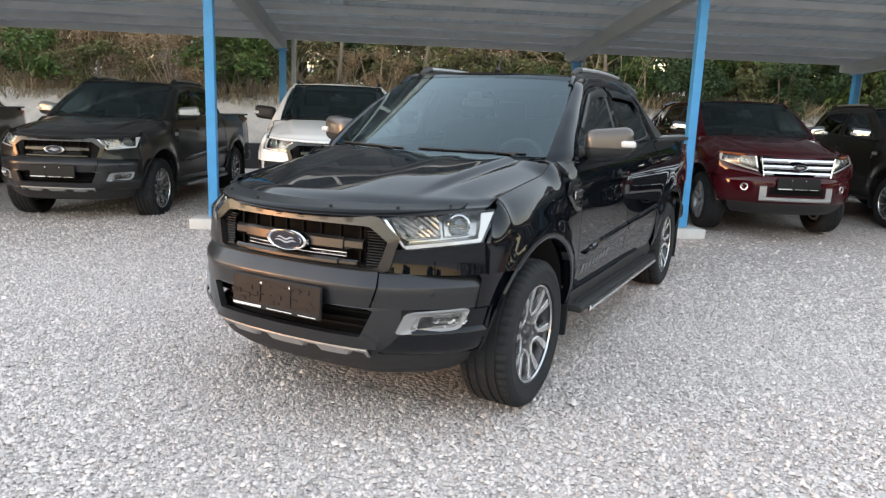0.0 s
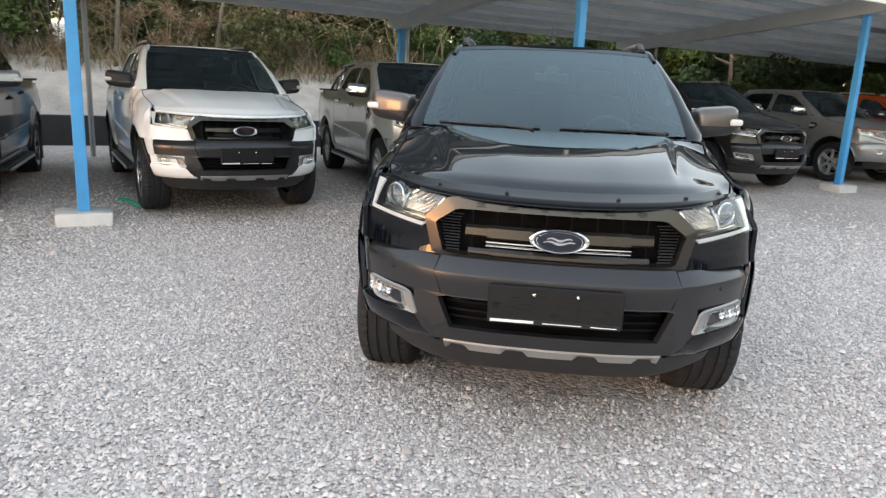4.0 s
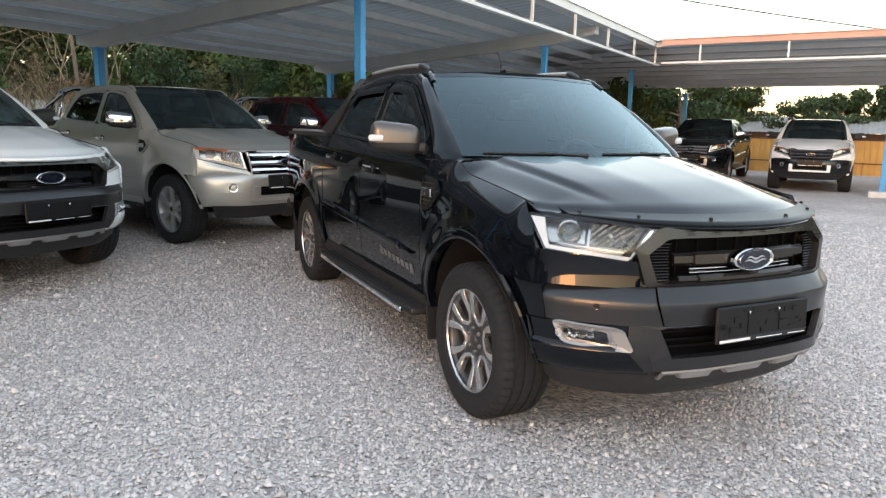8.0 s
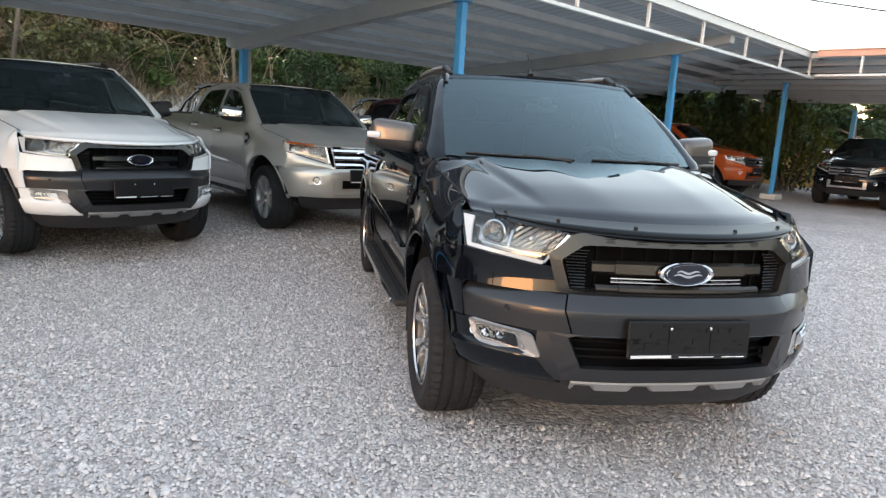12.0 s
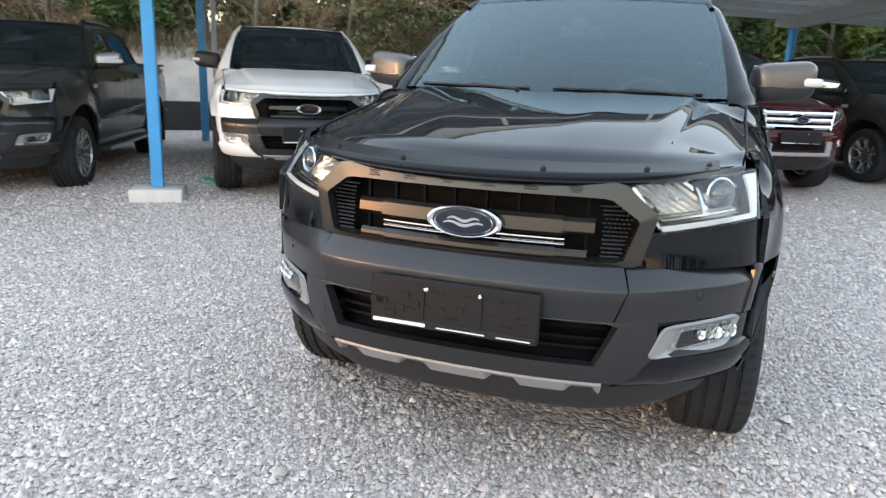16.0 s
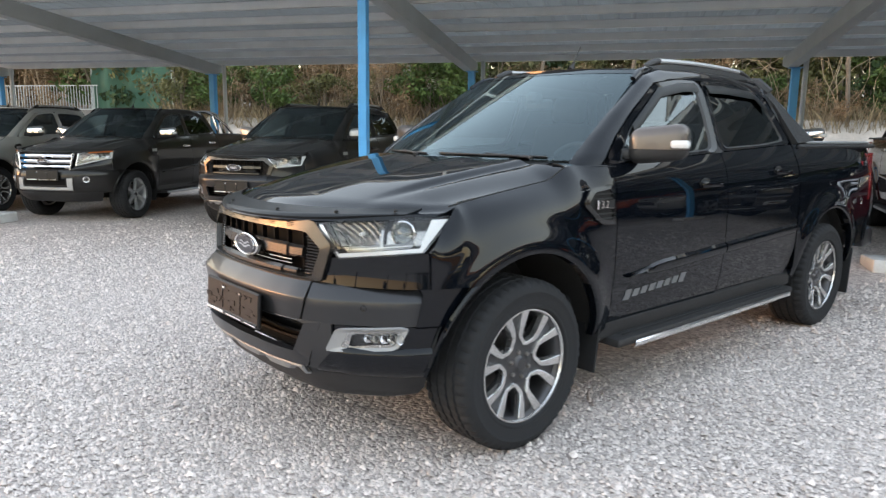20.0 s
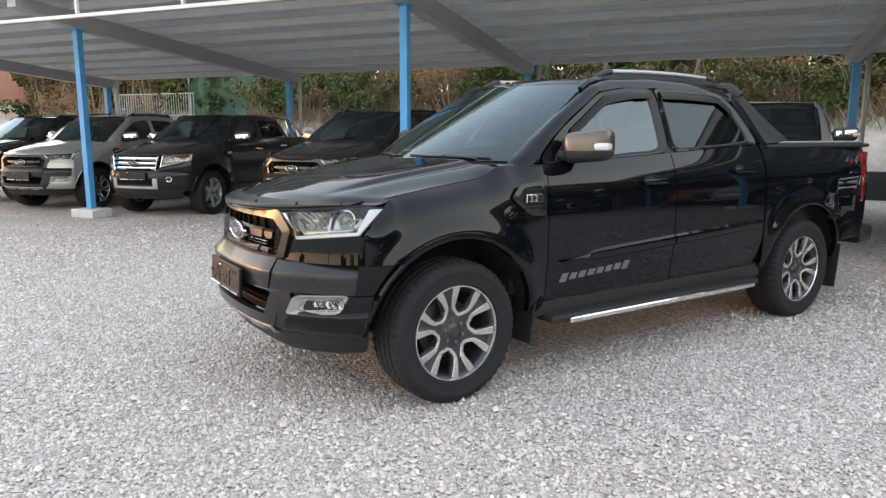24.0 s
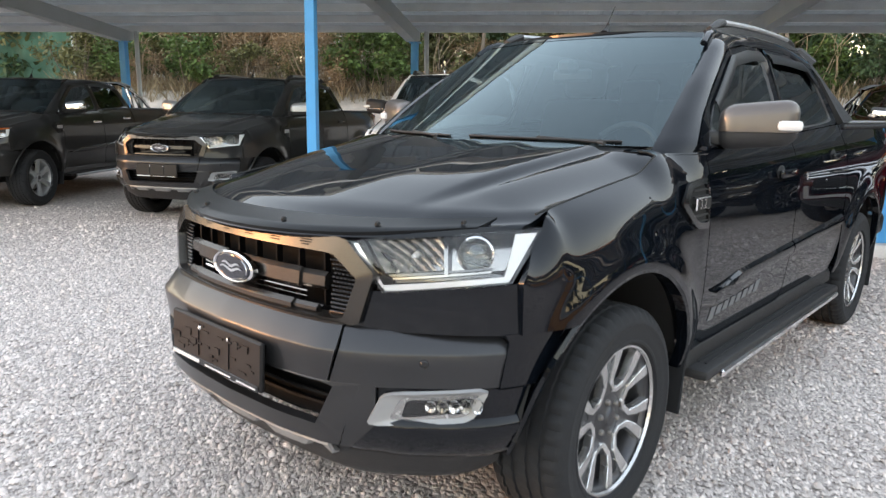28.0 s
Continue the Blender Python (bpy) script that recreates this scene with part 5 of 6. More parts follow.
    b = bmesh.new()
    grid_mesh(b, [[ws(-1 + i / 12, v, 0.002) for v in (0.95, 1.0)] for i in range(25)])
    part("screen_band", b, GLASS_DARK, root)
    # roof
    b = bmesh.new()
    grid_mesh(b, [[(u * (0.608 + 0.0 * v), (1.078 + 0.115 * u * u) * (1 - v) + 2.53 * v, 1.748 + 0.042 * math.sin(math.pi * (0.12 + 0.8 * v)) * (1 - 0.75 * u * u) - 0.010 * v - (0.012 * u * u if v < 0.05 else 0)) for v in [k / 16 for k in range(17)]] for u in [-1 + i / 12 for i in range(25)]])
    part("roof", solid(b, 0.03, Vector((0, 0, -1))), PT, root, angle=60)
    an = part("aerial", tube([(0, 1.33, 1.785), (0, 1.345, 1.80), (0, 1.36, 1.835)], [0.022, 0.018, 0.008], 10), PLASTIC, root)
    part("aerial_whip", tube([(0, 1.355, 1.83), (0, 1.42, 1.93)], [0.004, 0.003], 6), PLASTIC, an)
    # back of the cab
    b = bmesh.new()
    grid_mesh(b, [[(x, 2.545 + 0.175 * k / 3, 1.735 - 0.405 * k / 3) for k in range(4)] for x in (-0.60, -0.3, 0, 0.3, 0.60)])
    part("rear_window", b, GLASS_DARK, root, "dark rear window")
    part("cab_back", box((0, 2.70, 0.93), (1.64, 0.03, 0.80), 0.01), PT, root)
    # bed
    bed = part("bed_floor", box((0, 3.47, 0.72), (1.56, 1.47, 0.04), 0.005), PLASTIC, root)
    part("bed_front", box((0, 2.76, 1.03), (1.60, 0.03, 0.60), 0.01), PT, root)
    for s in (1, -1):
        part("bed_rail", box((s * 0.80, 3.48, 1.325), (0.10, 1.46, 0.03), 0.012), PLASTIC, root)
        part("bed_inner", box((s * 0.77, 3.48, 1.02), (0.02, 1.46, 0.60), 0.004), PLASTIC, root)
    part("tailgate", box((0, 4.232, 0.965), (1.50, 0.05, 0.73), 0.02), PT, root)
    rb = part("rear_bumper", box((0, 4.36, 0.56), (1.66, 0.22, 0.17), 0.04, seg=2), P["bumper"] if not main else GRAPHITE, root, "rear step bumper")
    if main:
        part("bed_cover", box((0, 3.49, 1.328), (1.46, 1.42, 0.02), 0.004), PLASTIC, root, "black roll-top bed cover")
        for s in (1, -1):
            part("cover_rail", box((s * 0.79, 3.52, 1.352), (0.075, 1.20, 0.022), 0.008), SILVER, root, "silver bed rail")
    if sport == "sail":
        for s in (1, -1):
            pol = [(2.555, 1.745, 0.60), (2.72, 1.690, 0.63), (2.86, 1.535, 0.72), (3.06, 1.360, 0.82), (2.74, 1.350, 0.835), (2.70, 1.42, 0.80), (2.62, 1.60, 0.71)]
            o = loop_pts([(s * x, y, z) for y, z, x in pol], 42)
            part("sail_panel", solid(fill_mesh(o), 0.06, Vector((-s, 0, 0))), PLASTIC, root, "black sports hoop panel")
        part("sports_hoop", tube([(-0.64, 2.66, 1.68), (-0.58, 2.64, 1.745), (0, 2.63, 1.765), (0.58, 2.64, 1.745), (0.64, 2.66, 1.68)], 0.04, 8), PLASTIC, root)
    elif sport == "tube":
        for y0, dy in ((2.86, 0.02), (3.02, 0.05)):
            part("roll_bar", tube([(-0.76, y0 + dy * 3, 1.33), (-0.73, y0 + dy * 2, 1.50), (-0.66, y0 + dy, 1.70), (-0.55, y0, 1.75), (0, y0, 1.76), (0.55, y0, 1.75), (0.66, y0 + dy, 1.70), (0.73, y0 + dy * 2, 1.50), (0.76, y0 + dy * 3, 1.33)], 0.028, 10), CHROME, root, "chrome roll bar")
        for s in (1, -1):
            part("roll_bar_stay", tube([(s * 0.66, 2.95, 1.68), (s * 0.74, 3.25, 1.52), (s * 0.77, 3.50, 1.33)], 0.026, 10), CHROME, root)
    # underside and cabin
    ch = part("chassis", box((0, 1.75, 0.40), (0.95, 4.7, 0.14), 0.02), UNDER, root)
    part("engine_bay", box((0, -0.16, 0.74), (0.88, 1.00, 0.56), 0.02), UNDER, root)
    part("axle", tube([(-0.7, WB, 0.385), (-0.2, WB, 0.385), (-0.12, WB, 0.385), (0.12, WB, 0.385), (0.2, WB, 0.385), (0.7, WB, 0.385)], [0.05, 0.05, 0.13, 0.13, 0.05, 0.05], 12), UNDER, root)
    part("axle", tube([(-0.7, 0, 0.36), (0.7, 0, 0.36)], 0.05, 10), UNDER, root)
    part("fuel_tank", box((0.2, 2.0, 0.42), (1.2, 1.4, 0.20), 0.04), UNDER, root)
    part("cabin_floor", box((0, 1.60, 0.52), (1.58, 2.15, 0.05), 0.01), CABIN, root)
    part("firewall", box((0, 0.50, 0.85), (1.50, 0.06, 0.70), 0.01), CABIN, root)
    b = bmesh.new()
    grid_mesh(b, [[(x, y + 0.10 * (abs(x) / 0.72) ** 2, z) for y, z in ((0.30, 1.235), (0.52, 1.245), (0.80, 1.215), (0.90, 1.16), (0.93, 1.02), (0.90, 0.80))] for x in [-0.72 + 0.12 * k for k in range(13)]])
    part("dashboard", solid(b, 0.03), CABIN, root)
    sw = bmesh.new()
    n = 28
    add_tube(sw, [(0.175 * math.cos(2 * math.pi * k / n), 0, 0.175 * math.sin(2 * math.pi * k / n)) for k in range(n + 1)], 0.016, 8, cap=False)
    add_box(sw, (0, 0.01, 0), (0.12, 0.04, 0.10), 0.02)
    add_box(sw, (0, 0.01, 0), (0.33, 0.02, 0.03), 0.006)
    add_box(sw, (0, 0.01, -0.08), (0.03, 0.02, 0.16), 0.006)
    o = part("steering_wheel", sw, DECAL, root)
    o.matrix_basis = pose(0.37, 0.90, 1.175, -25)
    part("rear_view_mirror", box((0, 1.04, 1.56), (0.22, 0.03, 0.065), 0.014), DECAL, root)
    part("mirror_housing", box((0, 1.00, 1.60), (0.09, 0.09, 0.07), 0.02), DECAL, root)
    for x in (-0.37, 0.37):
        c = obj("seat", "cushion", lambda: box((0, 0, 0), (0.52, 0.52, 0.20), 0.07, seg=3), SEATM, root, pose(x, 1.40, 0.80))
        obj("seat_back", "seatback", lambda: box((0, 0, 0), (0.50, 0.16, 0.62), 0.07, seg=3), SEATM, c, pose(0, 0.29, 0.36, -14))
        obj("headrest", "headrest", lambda: box((0, 0, 0), (0.27, 0.10, 0.18), 0.045, seg=3), SEATM, c, pose(0, 0.39, 0.76, -10))
    c = obj("rear_seat", "bench", lambda: box((0, 0, 0), (1.40, 0.48, 0.20), 0.06, seg=2), SEATM, root, pose(0, 2.25, 0.82))
    obj("seat_back", "benchback", lambda: box((0, 0, 0), (1.40, 0.14, 0.60), 0.06, seg=2), SEATM, c, pose(0, 0.26, 0.36, -10))
    for x in (-0.40, 0.40):
        obj("headrest", "headrest", lambda: box((0, 0, 0), (0.27, 0.10, 0.18), 0.045, seg=3), SEATM, c, pose(x, 0.30, 0.70, -8))
    for s in (1, -1):
        part("door_trim", box((s * 0.80, 1.63, 0.87), (0.03, 2.05, 0.76), 0.01), CABIN, root)
        part("centre_pillar", box((s * 0.745, 1.68, 1.46), (0.03, 0.11, 0.52), 0.01, Euler((0, radians(-s * 25), 0)).to_matrix()), CABIN, root)
    (front_facelift if face == "new" else front_pre)(root, P)
    return root


main_truck = pickup(pose(0, 0, 0), "glossy black double-cab pickup truck with graphite bumper standing on gravel", "black", sport="sail", mirror=BRONZE, grille=GRILLE, black_trim=True, deflector=True, main=True)

# ---- the other trucks ----
pickup(pose(-6.22, 2.42, 0.02, 0, 0, 29), "dusty black double-cab pickup truck parked under the carport", "dusty", mirror=SILVER, grille=GRILLE)
pickup(pose(-9.27, 0.72, 0, 0, 0, 39), "dusty black double-cab pickup truck with chrome grille and roll bar", "dusty", face="old", split=False, sport="tube", rails=False, mirror=CHROME, grille=CHROME, bumper=PAINT["dusty"])
pickup(pose(-3.40, 3.88, 0.075, 0, 0, 36), "white double-cab pickup truck with black grille and bumper", "white", mirror=PLASTIC, grille=GLOSSBLACK, bumper=GRAPHITE, black_trim=True)
pickup(pose(-1.16, 5.62, 0.07, 0, 0, 27), "silver double-cab pickup truck with chrome grille", "silver", face="old", split=False, sport="tube", rails=False, mirror=CHROME, grille=CHROME, bumper=PAINT["silver"], guard=PAINT["silver"])
pickup(pose(1.42, 7.20, 0.07, 0, 0, 27), "dark red double-cab pickup truck with chrome grille", "red", face="old", split=False, sport="tube", rails=False, mirror=CHROME, grille=CHROME, bumper=PAINT["red"])
pickup(pose(3.77, 9.09, 0.07, 0, 0, 28), "dusty black double-cab pickup truck parked deep under the carport", "dusty", mirror=CHROME, grille=GRAPHITE)
pickup(pose(6.75, 11.30, 0.07, 0, 0, 30), "grey-silver double-cab pickup truck with silver grille", "grey", face="old", split=False, rails=False, mirror=CHROME, grille=SILVER, bumper=PAINT["grey"])
pickup(pose(9.3, 13.1, 0.07, 0, 0, 30), "orange double-cab pickup truck with dark grille", "orange", face="old", rails=True, mirror=GRAPHITE, grille=GRAPHITE, bumper=PAINT["orange"], guard=GRAPHITE)
pickup(pose(-11.35, -0.85, 0, 0, 0, 39), "silver-grey double-cab pickup truck beside a blue post", "silver", mirror=CHROME, grille=GRAPHITE)
pickup(pose(12.45, 12.0, 0, 0, 0, -56), "black double-cab pickup truck with chrome grille under the far roof", "black", face="old", split=False, rails=False, mirror=CHROME, grille=CHROME, bumper=PAINT["black"])
pickup(pose(13.2, 8.95, 0, 0, 0, -54), "white double-cab pickup truck with black grille and white guard", "white", face="old", rails=True, mirror=PLASTIC, grille=GRAPHITE, bumper=GLOSSBLACK, guard=PAINT["white"])
pickup(pose(-13.7, -1.95, 0, 0, 0, 39), "dark double-cab pickup truck at the end of the row", "dark", mirror=CHROME, grille=GRAPHITE)

# ---- plants on the bank and beyond ----
LEAF = {k: make_mat(k + "_leaves", c, 0.6, var=0.2, scale=1.5, island=True, random_ob=0.45, spec=0.25) for k, c in {"green": (0.060, 0.095, 0.022), "olive": (0.105, 0.105, 0.040), "dry": (0.20, 0.135, 0.075), "dark": (0.038, 0.064, 0.024), "straw": (0.27, 0.215, 0.13)}.items()}
BARK = make_mat("grey_bark", (0.16, 0.13, 0.10), 0.9, var=0.3, scale=10, bump=0.6, bump_scale=50)
DEADWOOD = make_mat("pale_dead_stems", (0.29, 0.225, 0.15), 0.85, var=0.25, scale=10, bump=0.3)


def leaf_mesh(name, centres, size, rng, mat, aspect=0.45, extra=None):
    n = len(centres)
    a = rng.normal(size=(n, 3))
    a /= np.linalg.norm(a, axis=1)[:, None]
    b = np.cross(a, rng.normal(size=(n, 3)))
    b /= np.linalg.norm(b, axis=1)[:, None]
    s = size * rng.uniform(0.6, 1.4, (n, 1))
    v = np.empty((n, 4, 3))
    v[:, 0], v[:, 2] = centres - a * s, centres + a * s
    v[:, 1], v[:, 3] = centres + b * s * aspect - a * s * 0.2, centres - b * s * aspect - a * s * 0.2
    me = bpy.data.meshes.new(name)
    me.from_pydata(v.reshape(-1, 3).tolist(), [], [(4 * i, 4 * i + 1, 4 * i + 2, 4 * i + 3) for i in range(n)])
    me.materials.append(mat)
    return me


def blob_points(rng, blobs, n):
    pts = []
    for (c, r) in blobs:
        d = rng.normal(size=(n, 3))
        d /= np.linalg.norm(d, axis=1)[:, None]
        pts.append(np.array(c) + d * np.array(r) * (rng.uniform(0, 1, (n, 1)) ** 0.45))
    return np.concatenate(pts)


SHRUB = {}


def shrub(kind, variant, m, scale, label, leaves=170):
    key = (kind, variant)
    if key not in SHRUB:
        rng = np.random.default_rng(hash((len(kind), ord(kind[0]), variant)) % 100000)
        blobs = []
        for k in range(12):
            h = rng.uniform(0.25, 1.75)
            w = 0.95 * (1 - 0.35 * h / 2)
            blobs.append(((rng.uniform(-w, w), rng.uniform(-0.6, 0.6), h), (rng.uniform(0.22, 0.45), rng.uniform(0.22, 0.45), rng.uniform(0.18, 0.42))))
        lm = leaf_mesh("foliage", blob_points(rng, blobs, leaves), 0.060 if kind != "dry" else 0.05, rng, LEAF[kind], 0.45 if kind != "dry" else 0.22)
        bm = bmesh.new()
        for c, r in blobs:
            q = Vector((c[0] * 0.25, c[1] * 0.25, 0))
            add_tube(bm, [q, q.lerp(Vector(c), 0.5) + Vector((rng.uniform(-.1, .1), 0, 0.1)), Vector(c) + Vector((0, 0, 0.25))], [0.022, 0.012, 0.004], 5)
        sm = bpy.data.meshes.new("woody_stem")
        bm.to_mesh(sm)
        bm.free()
        sm.materials.append(DEADWOOD if kind == "dry" else BARK)
        SHRUB[key] = (lm, sm)
    lm, sm = SHRUB[key]
    t = thing("shrub", label, "shrub", m @ Matrix.Diagonal((*scale, 1)), group="shrubs on the bank")
    for nm, me in (("foliage", lm), ("woody_stem", sm)):
        o = new(nm, me)
        o.parent = t
    return t


TREES = {}


def tree(variant, m, kind="dark", label="dark green leafy tree behind the yard", leaves=300):
    key = (variant, kind)
    if key not in TREES:
        rng = np.random.default_rng(50 + variant)
        H = 4.4 + 0.5 * variant
        bm = bmesh.new()
        top = Vector((rng.uniform(-.3, .3), rng.uniform(-.3, .3), H * 0.72))
        add_tube(bm, [(0, 0, 0), top * 0.33 + Vector((0.06, 0, 0)), top * 0.66, top], [0.17, 0.13, 0.09, 0.04], 9)
        blobs = []
        for k in range(16):
            a, f = k * 2.4 + rng.uniform(-.4, .4), rng.uniform(0.30, 0.98)
            s = top * f
            L = (1.9 - 1.0 * abs(f - 0.55)) * rng.uniform(0.6, 1.05)
            e = s + Vector((math.cos(a) * L, math.sin(a) * L, rng.uniform(0.2, 1.1)))
            add_tube(bm, [s, s.lerp(e, 0.5) + Vector((0, 0, 0.12)), e], [0.055, 0.035, 0.012], 6)
            blobs.append((tuple(e), (rng.uniform(0.5, 0.85), rng.uniform(0.5, 0.85), rng.uniform(0.35, 0.6))))
            blobs.append((tuple(s.lerp(e, 0.65)), (0.45, 0.45, 0.35)))
        tm = bpy.data.meshes.new("trunk")
        bm.to_mesh(tm)
        bm.free()
        tm.materials.append(BARK)
        lm = leaf_mesh("crown", blob_points(rng, blobs, leaves), 0.100, rng, LEAF[kind], 0.5)
        TREES[key] = (tm, lm)
    tm, lm = TREES[key]
    t = thing("tree", label, "tree", m, group="trees round the yard")
    for nm, me in (("trunk", tm), ("crown", lm)):
        o = new(nm, me)
        o.parent = t
    return t


rs = random.Random(11)
u = -24.0
while u < 24:
    for row, v0 in enumerate((10.0, 11.6) if u > -10.5 else ()):
        v = v0 + rs.uniform(-0.4, 0.5)
        r = rs.random()
        if u > 7.5:
            kind = "dark" if r < 0.6 else "green" if r < 0.85 else "olive"
        elif -7 < u < -2.5:
            kind = "dry" if r < 0.5 else "olive" if r < 0.8 else "green"
        else:
            kind = "dry" if r < 0.42 else "olive" if r < 0.78 else "green"
        k = rs.uniform(0.6, 1.0) * (1.0 if row == 0 else 1.45)
        lab = {"dry": "dry brown leggy shrub on the rubble bank", "olive": "olive-green straggly shrub on the rubble bank", "green": "fresh green bushy shrub on the rubble bank", "dark": "dark green dense shrub behind the carport"}[kind]
        uu = u + rs.uniform(-0.3, 0.3)
        shrub(kind, rs.randint(0, 3), PORT @ pose(uu, v, bank_z(uu, v) - 0.05, 0, 0, rs.uniform(0, 360)), (k * 1.1, k * 1.1, k), lab)
    u += 0.95
u = -26.0
while u < 26:
    k = rs.uniform(1.7, 2.3)
    kind = "dark" if (u > 6 or rs.random() < 0.15) else rs.choice(("olive", "green", "dry", "dry"))
    uu, vv = u + rs.uniform(-0.4, 0.4), 13.6 + rs.uniform(-0.5, 0.8)
    if not -5.2 < uu < -1.0:
        shrub(kind, rs.randint(0, 3), PORT @ pose(uu, vv, bank_z(uu, vv) - 0.2, 0, 0, rs.uniform(0, 360)), (k, k, k * 0.95), "tall tangled thicket behind the bank")
    if uu < 8 and not -5.8 < uu < -0.4:
        shrub(rs.choice(("olive", "dry", "olive", "green")), rs.randint(0, 3), PORT @ pose(uu + 0.8, vv + 2.0, bank_z(uu, vv + 2.0) - 0.2, 0, 0, rs.uniform(0, 360)), (k * 1.2, k * 1.2, k * 1.15), "tall tangled thicket behind the bank")
    u += 1.7
# bright green bush beside the rear post
shrub("green", 1, PORT @ pose(-1.9, 9.7, bank_z(-1.9, 9.7)), (1.15, 1.0, 1.0), "fresh green bushy shrub on the rubble bank", 170)

for k, u in enumerate((-22, -18, -14.5, -11, -7.4, -4, -0.5, 3.2, 6.4, 9.0, 11.2, 13.6, 16.5, 19.5, 23, 27)):
    v = 15.2 + rs.uniform(-1, 1.6) - (1.4 if u > 6 else 0)
    kind = "dark" if u > 5 else ("olive" if k % 3 < 2 else "green")
    tree(k % 4, PORT @ pose(u, v, bank_z(u, v) - 0.1, 0, 0, rs.uniform(0, 360)), kind, {"dark": "dark green leafy tree behind the yard", "olive": "olive-green leafy tree behind the yard", "green": "green leafy tree behind the yard"}[kind])
# trees that close the yard on the other sides
for x, y, k in ((23.6, -4.2, 0), (24.2, -1.4, 1), (23.8, -7.2, 2), (24.4, -10.2, 3), (25.2, 1.2, 2), (24.0, -13.4, 1), (22.6, -16.4, 0), (26, 4, 3), (20, -24, 1), (14, -30, 0), (6, -33, 3), (-3, -34, 2), (-30, -18, 2), (-33, -9, 0)):
    tree(k, pose(x, y, 0, 0, 0, rs.uniform(0, 360)), "dark")
for k in range(9):
    shrub("dark", k % 4, pose(22.9 + 0.5 * math.sin(k * 2.1), -13.5 + 1.75 * k, 0, 0, 0, 47 * k), (2.0, 2.0, 2.1), "dark green dense shrub along the yard's edge")
# thicket in the corner between the two roofs
for k, (x, y) in enumerate(((11.4, 18.0), (12.2, 17.3), (13.0, 17.0), (13.8, 16.5), (12.7, 18.5), (14.4, 17.6))):
    shrub("dark" if k % 3 else "green", k % 4, pose(x, y, 0, 0, 0, 53 * k), (1.3, 1.3, 1.75), "dark green dense shrub between the two carport roofs")
# trees seen over the far roof
for x, y, k, s in ((24.4, 17.9, 1, 0.72), (26.7, 18.2, 0, 0.78), (28.3, 17.6, 2, 0.75), (30, 16.6, 3, 0.75), (24.1, 21.6, 3, 0.68), (28, 23.5, 0, 0.62), (27, 24.5, 1, 0.6), (31, 14.5, 2, 0.75), (32, 12, 1, 0.75), (22, 27, 2, 1.0), (25, 30, 3, 1.0), (17.5, 22.5, 1, 1.0), (20.5, 24, 0, 1.0)):
    tree(k, pose(x, y, -0.05, 0, 0, rs.uniform(0, 360)) @ Matrix.Diagonal((s, s, s, 1)), "dark")

for x, y, k in ((6.5, 19.5, 1), (9, 21.5, 3), (11.5, 20.5, 0), (13.5, 22.5, 2), (4, 20, 2), (15.8, 20.6, 3), (12, 25, 1), (16, 26, 2), (7, 26, 0), (20, 20.5, 1), (23.5, 22, 2)):
    tree(k, pose(x, y, -0.4, 0, 0, rs.uniform(0, 360)), "dark" if k % 2 else "green", "green leafy tree behind the yard" if k % 2 == 0 else "dark green leafy tree behind the yard")

# dry grass along the top of the bank
rng = np.random.default_rng(5)
n = 9000
gu, gv = rng.uniform(-10.5, 22, n), 9.3 + np.abs(rng.normal(0, 0.9, n))
verts, faces = [], []
for i in range(n):
    uu, vv = float(gu[i]), float(gv[i])
    z = bank_z(uu, vv) - 0.02
    h, a = rng.uniform(0.12, 0.58), rng.uniform(0, 6.28)
    w, lx, ly = 0.008, rng.normal(0, 0.16) * h * 2, rng.normal(0, 0.16) * h * 2
    c, s_ = math.cos(a) * w, math.sin(a) * w
    verts += [(uu - c, vv - s_, z), (uu + c, vv + s_, z), (uu + lx * 0.5 + c * 0.7, vv + ly * 0.5 + s_ * 0.7, z + h * 0.6), (uu + lx, vv + ly, z + h)]
    faces += [(4 * i, 4 * i + 1, 4 * i + 2), (4 * i, 4 * i + 2, 4 * i + 3)]
me = bpy.data.meshes.new("dry_grass")
me.from_pydata(verts, [], faces)
me.materials.append(LEAF["straw"])
dg = new("dry_grass", me)
dg.matrix_basis = PORT.copy()
tagged(dg, "dry straw-coloured grass along the bank top", "grass", kind="stuff")

# pale dead stems and leaning poles
for k, (u, v, h, lean) in enumerate(((5.2, 9.9, 2.4, 0.3), (6.6, 10.1, 2.2, -0.2), (7.6, 9.8, 2.6, 0.35), (3.4, 10.2, 2.0, 0.1), (-4.6, 10.0, 2.2, -0.25), (-8.2, 10.1, 2.4, 0.2), (-0.2, 10.0, 2.2, 0.2), (1.4, 10.0, 1.9, -0.3), (8.8, 9.9, 2.2, 0.1))):
    t = thing("dead_stems", "tangled pale dead stems on the bank", "dead plant", PORT @ pose(u, v, bank_z(u, v) - 0.05), group="dead stems")
    rk = random.Random(70 + k)
    for j in range(6):
        p = Vector((rk.uniform(-0.3, 0.3), rk.uniform(-0.2, 0.2), 0))
        pts, d = [p], Vector((rk.uniform(-0.3, 0.3) + lean * 0.4, rk.uniform(-0.2, 0.2), 1))
        for q in range(8):
            p = p + d.normalized() * h / 7
            d = d + Vector((rk.uniform(-0.35, 0.35), rk.uniform(-0.3, 0.3), -0.16 * q * 0.5))
            pts.append(p)
        part("stem", tube(pts, [0.012 - 0.0012 * q for q in range(9)], 5), DEADWOOD, t)
